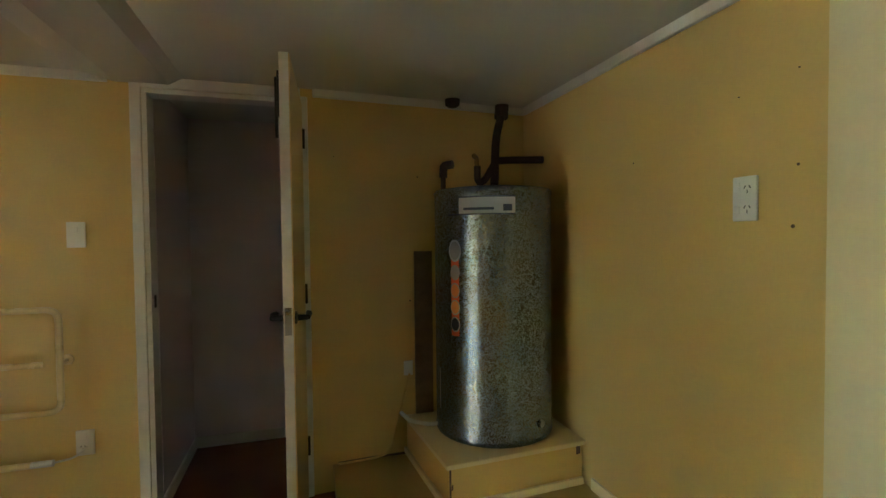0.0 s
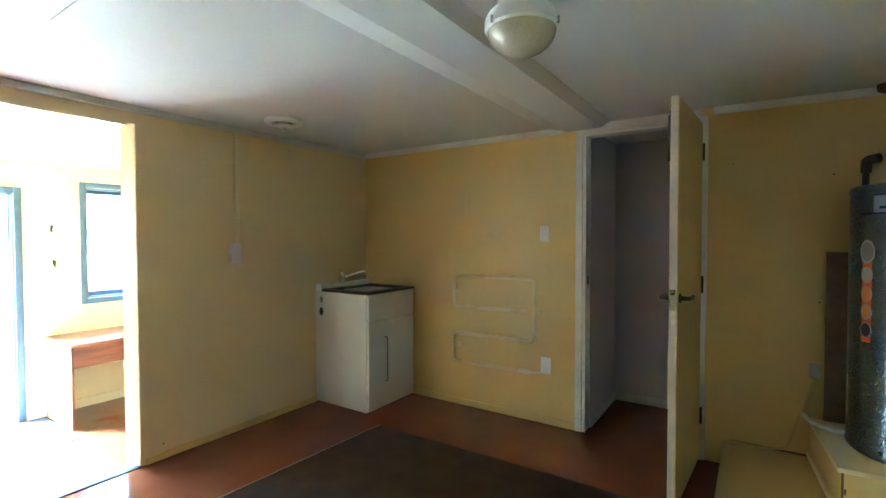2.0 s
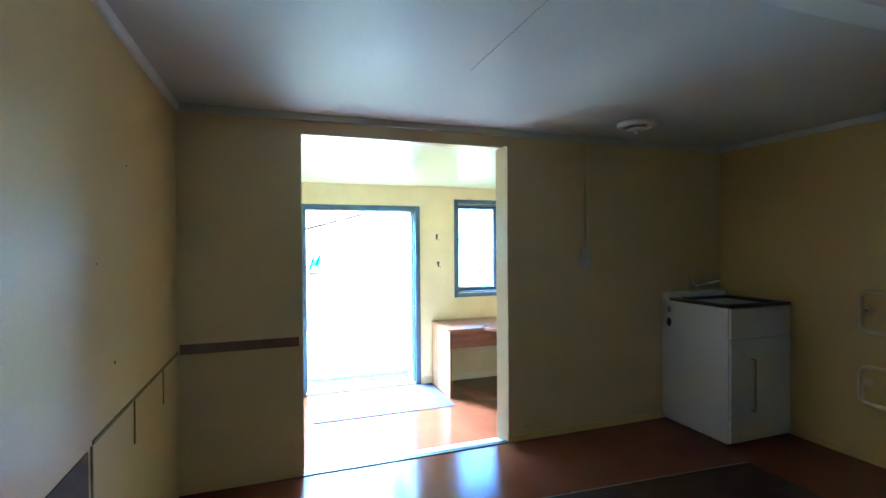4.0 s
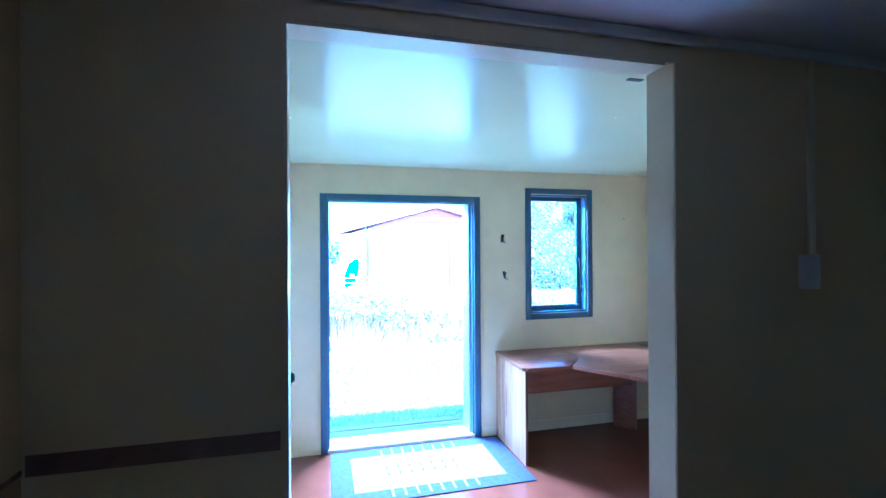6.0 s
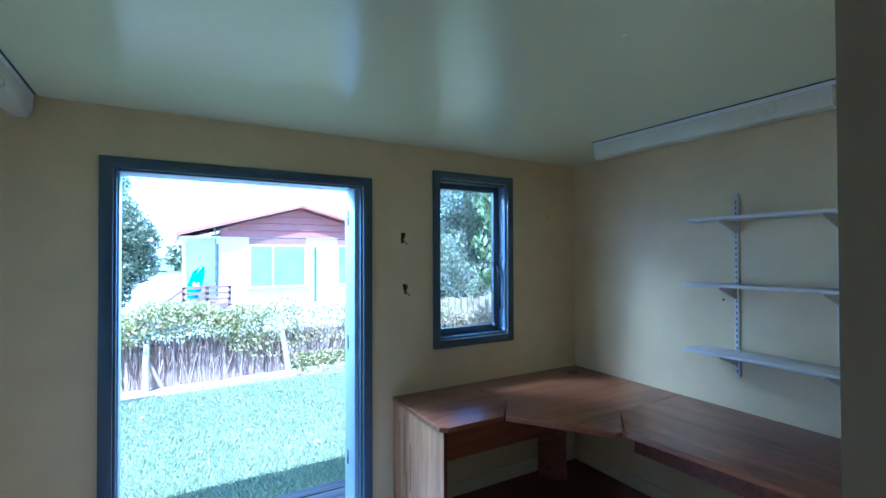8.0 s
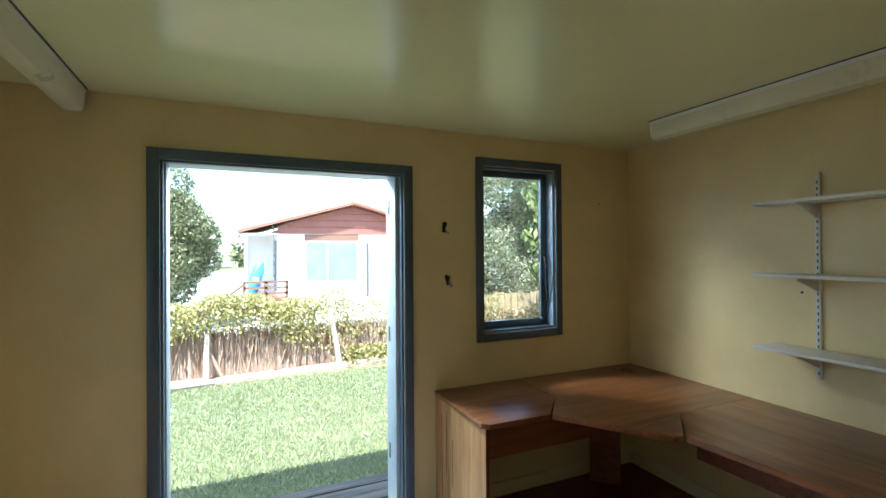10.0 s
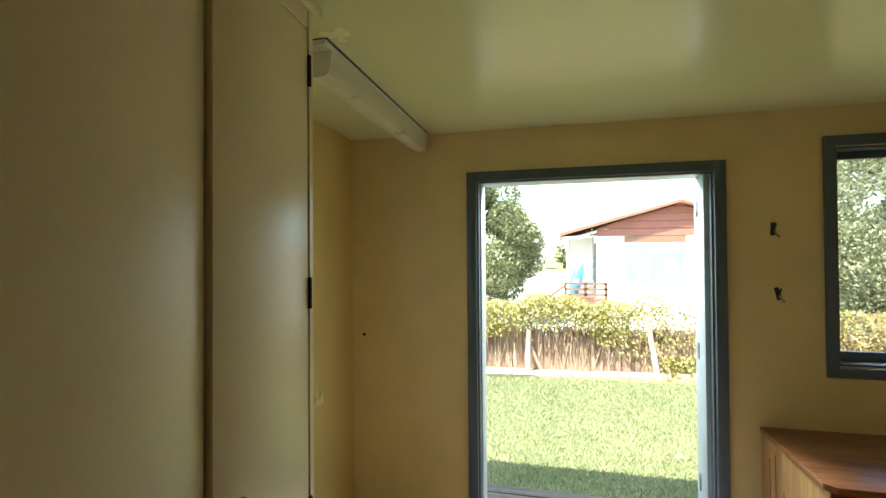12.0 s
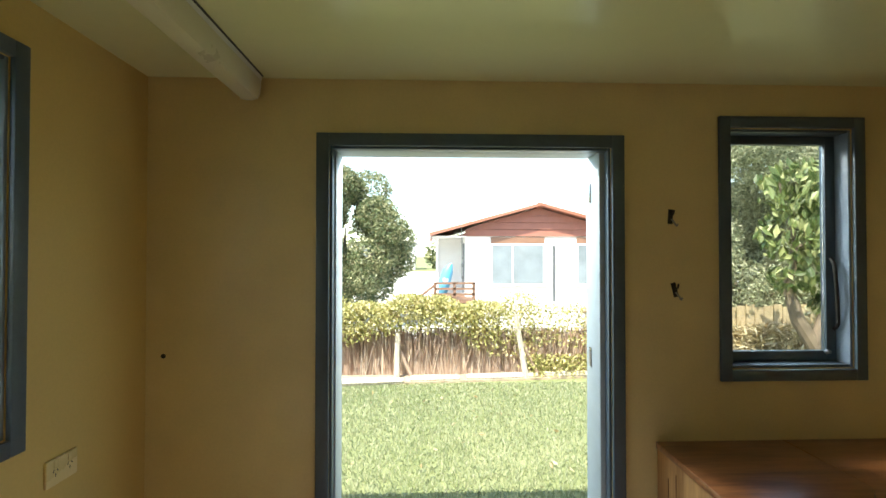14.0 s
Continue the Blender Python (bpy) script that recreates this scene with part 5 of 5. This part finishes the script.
vk = [[gk.verts.new(p) for p in ((1.6, yy, ev - 0.02), (2 * GX - 1.6, yy, ev - 0.02), (GX, yy, pk - 0.02))] for yy in (0.02, 0.12)]
gk.faces.new(vk[0])
gk.faces.new(list(reversed(vk[1])))
for j in range(3):
    gk.faces.new((vk[0][j], vk[0][(j + 1) % 3], vk[1][(j + 1) % 3], vk[1][j]))
part("gable_wall", gk, M_BROWNRED, hs, "red-brown sheathing behind the gable boards")
for s in (-1, 1):
    rf = bmesh.new()
    e0, e1 = GX + s * (GX - 0.6), GX
    ring = []
    for y in (-0.45, 7.4):
        ring.append([rf.verts.new(p) for p in ((e0, y, ev - 0.02), (e1, y, pk), (e1, y, pk + 0.10), (e0, y, ev + 0.10))])
    for j in range(4):
        rf.faces.new((ring[0][j], ring[0][(j + 1) % 4], ring[1][(j + 1) % 4], ring[1][j]))
    rf.faces.new(ring[0])
    rf.faces.new(list(reversed(ring[1])))
    part("roof", rf, M_ROOF, hs, "red-brown metal roof")
part("porch_ceiling", B(0.75, 2.0, -0.2, 7.0, ev - 0.06, ev - 0.01), M_RENDER, hs)
part("gutter", B(0.52, 0.64, -0.4, 7.2, ev - 0.10, ev + 0.02, bevel=0.02), M_WHITE, hs)
for x0 in (2.98, 6.35):
    wn_ = part("window", B(x0, x0 + 2.1, -0.04, 0.02, 1.72 - ZL, 1.97 - ZL), M_BROWNRED2, hs, "brown panel over the window")
    part("frame", B(x0, x0 + 2.1, -0.05, -0.005, 0.10 - ZL, 1.72 - ZL), M_WHITE, wn_)
    for a, b_ in ((x0 + 0.06, x0 + 0.82), (x0 + 0.88, x0 + 2.04)):
        part("pane", B(a, b_, -0.056, -0.05, 0.16 - ZL, 1.66 - ZL), M_HPANE, wn_)
    # Sill greyed so that a shade line shows under the window.
    part("sill", B(x0 - 0.05, x0 + 2.2, -0.12, 0.0, 0.02 - ZL, 0.10 - ZL), M_GREY, wn_)
part("downpipe", tube(bmesh.new(), [(5.44, -0.06, 0), (5.44, -0.06, 1.65 - ZL)], 0.05, 8), M_DARKGREY, hs, "grey downpipe")
part("downpipe", tube(bmesh.new(), [(0.95, 1.55, 0), (0.95, 1.5, ev - 0.2), (0.7, 0.8, ev)], 0.04, 8), M_WHITE, hs)
part("door", B(1.97, 2.003, 0.5, 1.3, 0.35, 0.35 + 1.95), M_DARKGREY, hs, "dark porch door")
part("aerial", tube(bmesh.new(), rounded([(1.85, -0.1, 0.9), (1.85, -0.1, 2.2 - ZL), (1.78, -0.1, 2.35 - ZL)], 0.1), 0.025, 8), M_STEEL, hs, "bare steel service mast")
PZ = -0.35 - ZL
part("porch_deck", B(0.75, 2.3, -1.2, 1.6, PZ - 0.12, PZ), M_RAILWOOD, hs)
for x in (0.8, 1.5, 2.2):
    part("porch_post", B(x - 0.05, x + 0.05, -1.2, -1.1, 0, PZ + 0.62), M_RAILWOOD, hs)
for z in (0.2, 0.40, 0.60):
    part("porch_rail", B(0.78, 2.25, -1.2, -1.16, PZ + z - 0.04, PZ + z + 0.04), M_RAILWOOD, hs)
for o in (0.0, 0.45):
    rl = bmesh.new()
    tube(rl, [(0.8, -1.15, PZ + 0.55 - o), (-0.35, -1.15, PZ - 0.35 - o)], 0.05, 6)
    part("stair_rail", rl, M_RAILWOOD, hs)
ky = thing("kayak", (1.2, 15.2, -0.4), "bright blue plastic kayak standing on its end", "kayak")
part("hull", tube(bmesh.new(), [(-0.1, 0, 0.0), (-0.12, 0, 0.25), (-0.05, 0, 0.65), (0.08, 0, 1.1), (0.2, 0, 1.35)], [0.07, 0.16, 0.24, 0.2, 0.06], 14), M_KAYAK, ky)
part("cockpit", lathe(bmesh.new(), [(0.1, 0), (0.11, 0.02), (0.08, 0.03)], 16, Matrix.Translation((-0.02, -0.2, 0.75)) @ Matrix.Rotation(radians(80), 4, "X")), M_LABEL, ky)


# trees and shrubs
def tree(name, x, y, z, height, blobs, count, size, lm, label, trunk=0.12, category="tree", long=1.8, reach=0.7):
    e = thing(name, (x, y, z), label, category)
    tb_ = bmesh.new()
    tube(tb_, [(0, 0, 0), (0.03, 0.02, height * 0.25), (-0.04, 0.02, height * 0.4), (0.0, 0, height * reach)], [trunk, trunk * 0.8, trunk * 0.55, trunk * 0.15], 9)
    for b_ in [q for q in blobs if q[2] < reach * height]:
        tube(tb_, [(0, 0, height * 0.2), (b_[0] * 0.5, b_[1] * 0.5, (height * 0.2 + b_[2]) / 2 + 0.1), (b_[0], b_[1], b_[2])], [trunk * 0.35, trunk * 0.18, trunk * 0.06], 6)
    part("trunk", tb_, M_BARK, e)
    leaves("crown", blob_points(count, blobs), size, lm, e, long, 0.3)
    return e


def lumps(n_, cx, cz, rx, rz, r0, r1, ry=None, seed=1):
    g = np.random.default_rng(seed)
    out = []
    for _ in range(n_):
        a, q = g.uniform(0, 2 * np.pi), g.uniform(0.2, 1) ** 0.6
        r = g.uniform(r0, r1)
        out.append((cx + rx * q * math.cos(a), g.uniform(-1, 1) * (ry or rx), cz + rz * q * math.sin(a), r, r, r * 0.85))
    return out


tree("broad_tree", -1.6, 10.0, ZL, 3.6, lumps(34, 0.15, 2.2, 1.22, 1.65, 0.4, 0.66, 0.7, 3), 64000, 0.046, M_TREELEAF, "dense dark-green broadleaf tree beyond the fence")
tree("olive_shrub", 6.2, 6.4, ZL, 4.0, lumps(110, 0.0, 2.2, 2.1, 2.2, 0.4, 0.7, 0.9, 5), 110000, 0.030, M_OLIVELEAF, "tall grey-green fine-leaved shrub", 0.07, "shrub", 2.6, 0.4)
tree("olive_shrub", 9.4, 6.8, ZL, 4.4, lumps(90, -0.3, 2.4, 2.2, 2.4, 0.4, 0.75, 0.9, 8), 70000, 0.038, M_OLIVELEAF, "tall grey-green fine-leaved shrub", 0.07, "shrub", 2.6, 0.4)
tree("olive_tree", 8.6, 9.0, ZL, 5.6, lumps(80, 0.0, 3.7, 2.9, 2.5, 0.6, 0.95, 0.9, 11), 60000, 0.055, M_OLIVELEAF, "tall grey-green fine-leaved tree behind the shrubs", 0.1, "tree", 2.6, 0.4)
bg_ = thing("large_leaved_tree", (5.25, 3.9, ZL), "leaning tree with large glossy yellow-green leaves", "tree")
lt = bmesh.new()
tube(lt, [(0.55, 0, 0), (0.42, 0.02, 0.45), (0.12, 0.05, 0.95), (0.0, 0.05, 1.35), (0.1, 0.05, 2.0)], [0.12, 0.10, 0.085, 0.07, 0.04], 10)
tube(lt, [(0.3, 0.0, 0.65), (0.6, 0.05, 1.4), (0.7, 0.0, 2.3)], [0.07, 0.05, 0.03], 8)
tube(lt, [(0.1, 0.05, 1.9), (0.45, 0.0, 2.05), (0.8, 0.0, 2.35)], [0.03, 0.02, 0.012], 6)
tube(lt, [(0.1, 0.05, 2.0), (-0.1, 0.0, 2.4), (-0.15, 0.0, 2.8)], [0.035, 0.02, 0.012], 6)
part("trunk", lt, M_BARK, bg_)
leaves("crown", blob_points(1500, [(0.1, 0, 2.05, 0.5, 0.4, 0.35), (0.5, 0, 1.7, 0.4, 0.35, 0.4), (0.6, 0, 2.5, 0.5, 0.4, 0.5), (-0.05, -0.05, 1.5, 0.25, 0.25, 0.18), (0.65, 0, 1.15, 0.3, 0.3, 0.3), (0.1, 0, 2.7, 0.5, 0.4, 0.35)]), 0.085, M_BIGLEAF, bg_, 2.0, 1.8)
pf = thing("paling_fence", (4.8, 5.2, ZL), "weathered straw-coloured timber paling fence behind the shrubs", "fence")
for k in range(30):
    part("paling", B(k * 0.15, k * 0.15 + 0.135, 0, 0.02, 0.0, 0.98 + 0.02 * ((k * 7) % 3)), M_PALING, pf)
part("rail", B(0, 4.5, 0.02, 0.06, 0.75, 0.84), M_PALING, pf)

straw = tagged(leaves("dry_grass", np.stack([rng.uniform(4.1, 7.5, 9000), rng.normal(5.0, 0.12, 9000), ZL + rng.uniform(0, 1, 9000) ** 1.4 * 0.72], 1), 0.03, M_DRYLEAF, None, 6.0), "tall dry straw-coloured grass by the fence", "grass", kind="stuff")

# far side of the valley
ff = thing("far_trees", (0, 60, ZL), "distant belt of trees", "trees", kind="stuff")
leaves("crowns", blob_points(7000, [(x, g_, zc, 2.6, 1.5, zc * 0.9 + 0.4) for x, g_, zc in zip(rng.uniform(-45, 45, 60), rng.uniform(-4, 4, 60), rng.uniform(1.0, 3.0, 60))]), 0.5, M_TREELEAF, ff)
fh = thing("far_house", (-8.5, 58, ZL), "distant pale house with a flat roof", "house")
part("wall", B(0, 7.5, 0, 5, 0, 3.2), M_RENDER, fh)
part("roof", B(-0.4, 7.9, -0.4, 5.4, 3.2, 3.5), M_GREY, fh)
for k in range(4):
    part("window", B(0.6 + k * 1.75, 1.7 + k * 1.75, -0.04, 0.02, 1.5, 2.7), M_HPANE, fh)
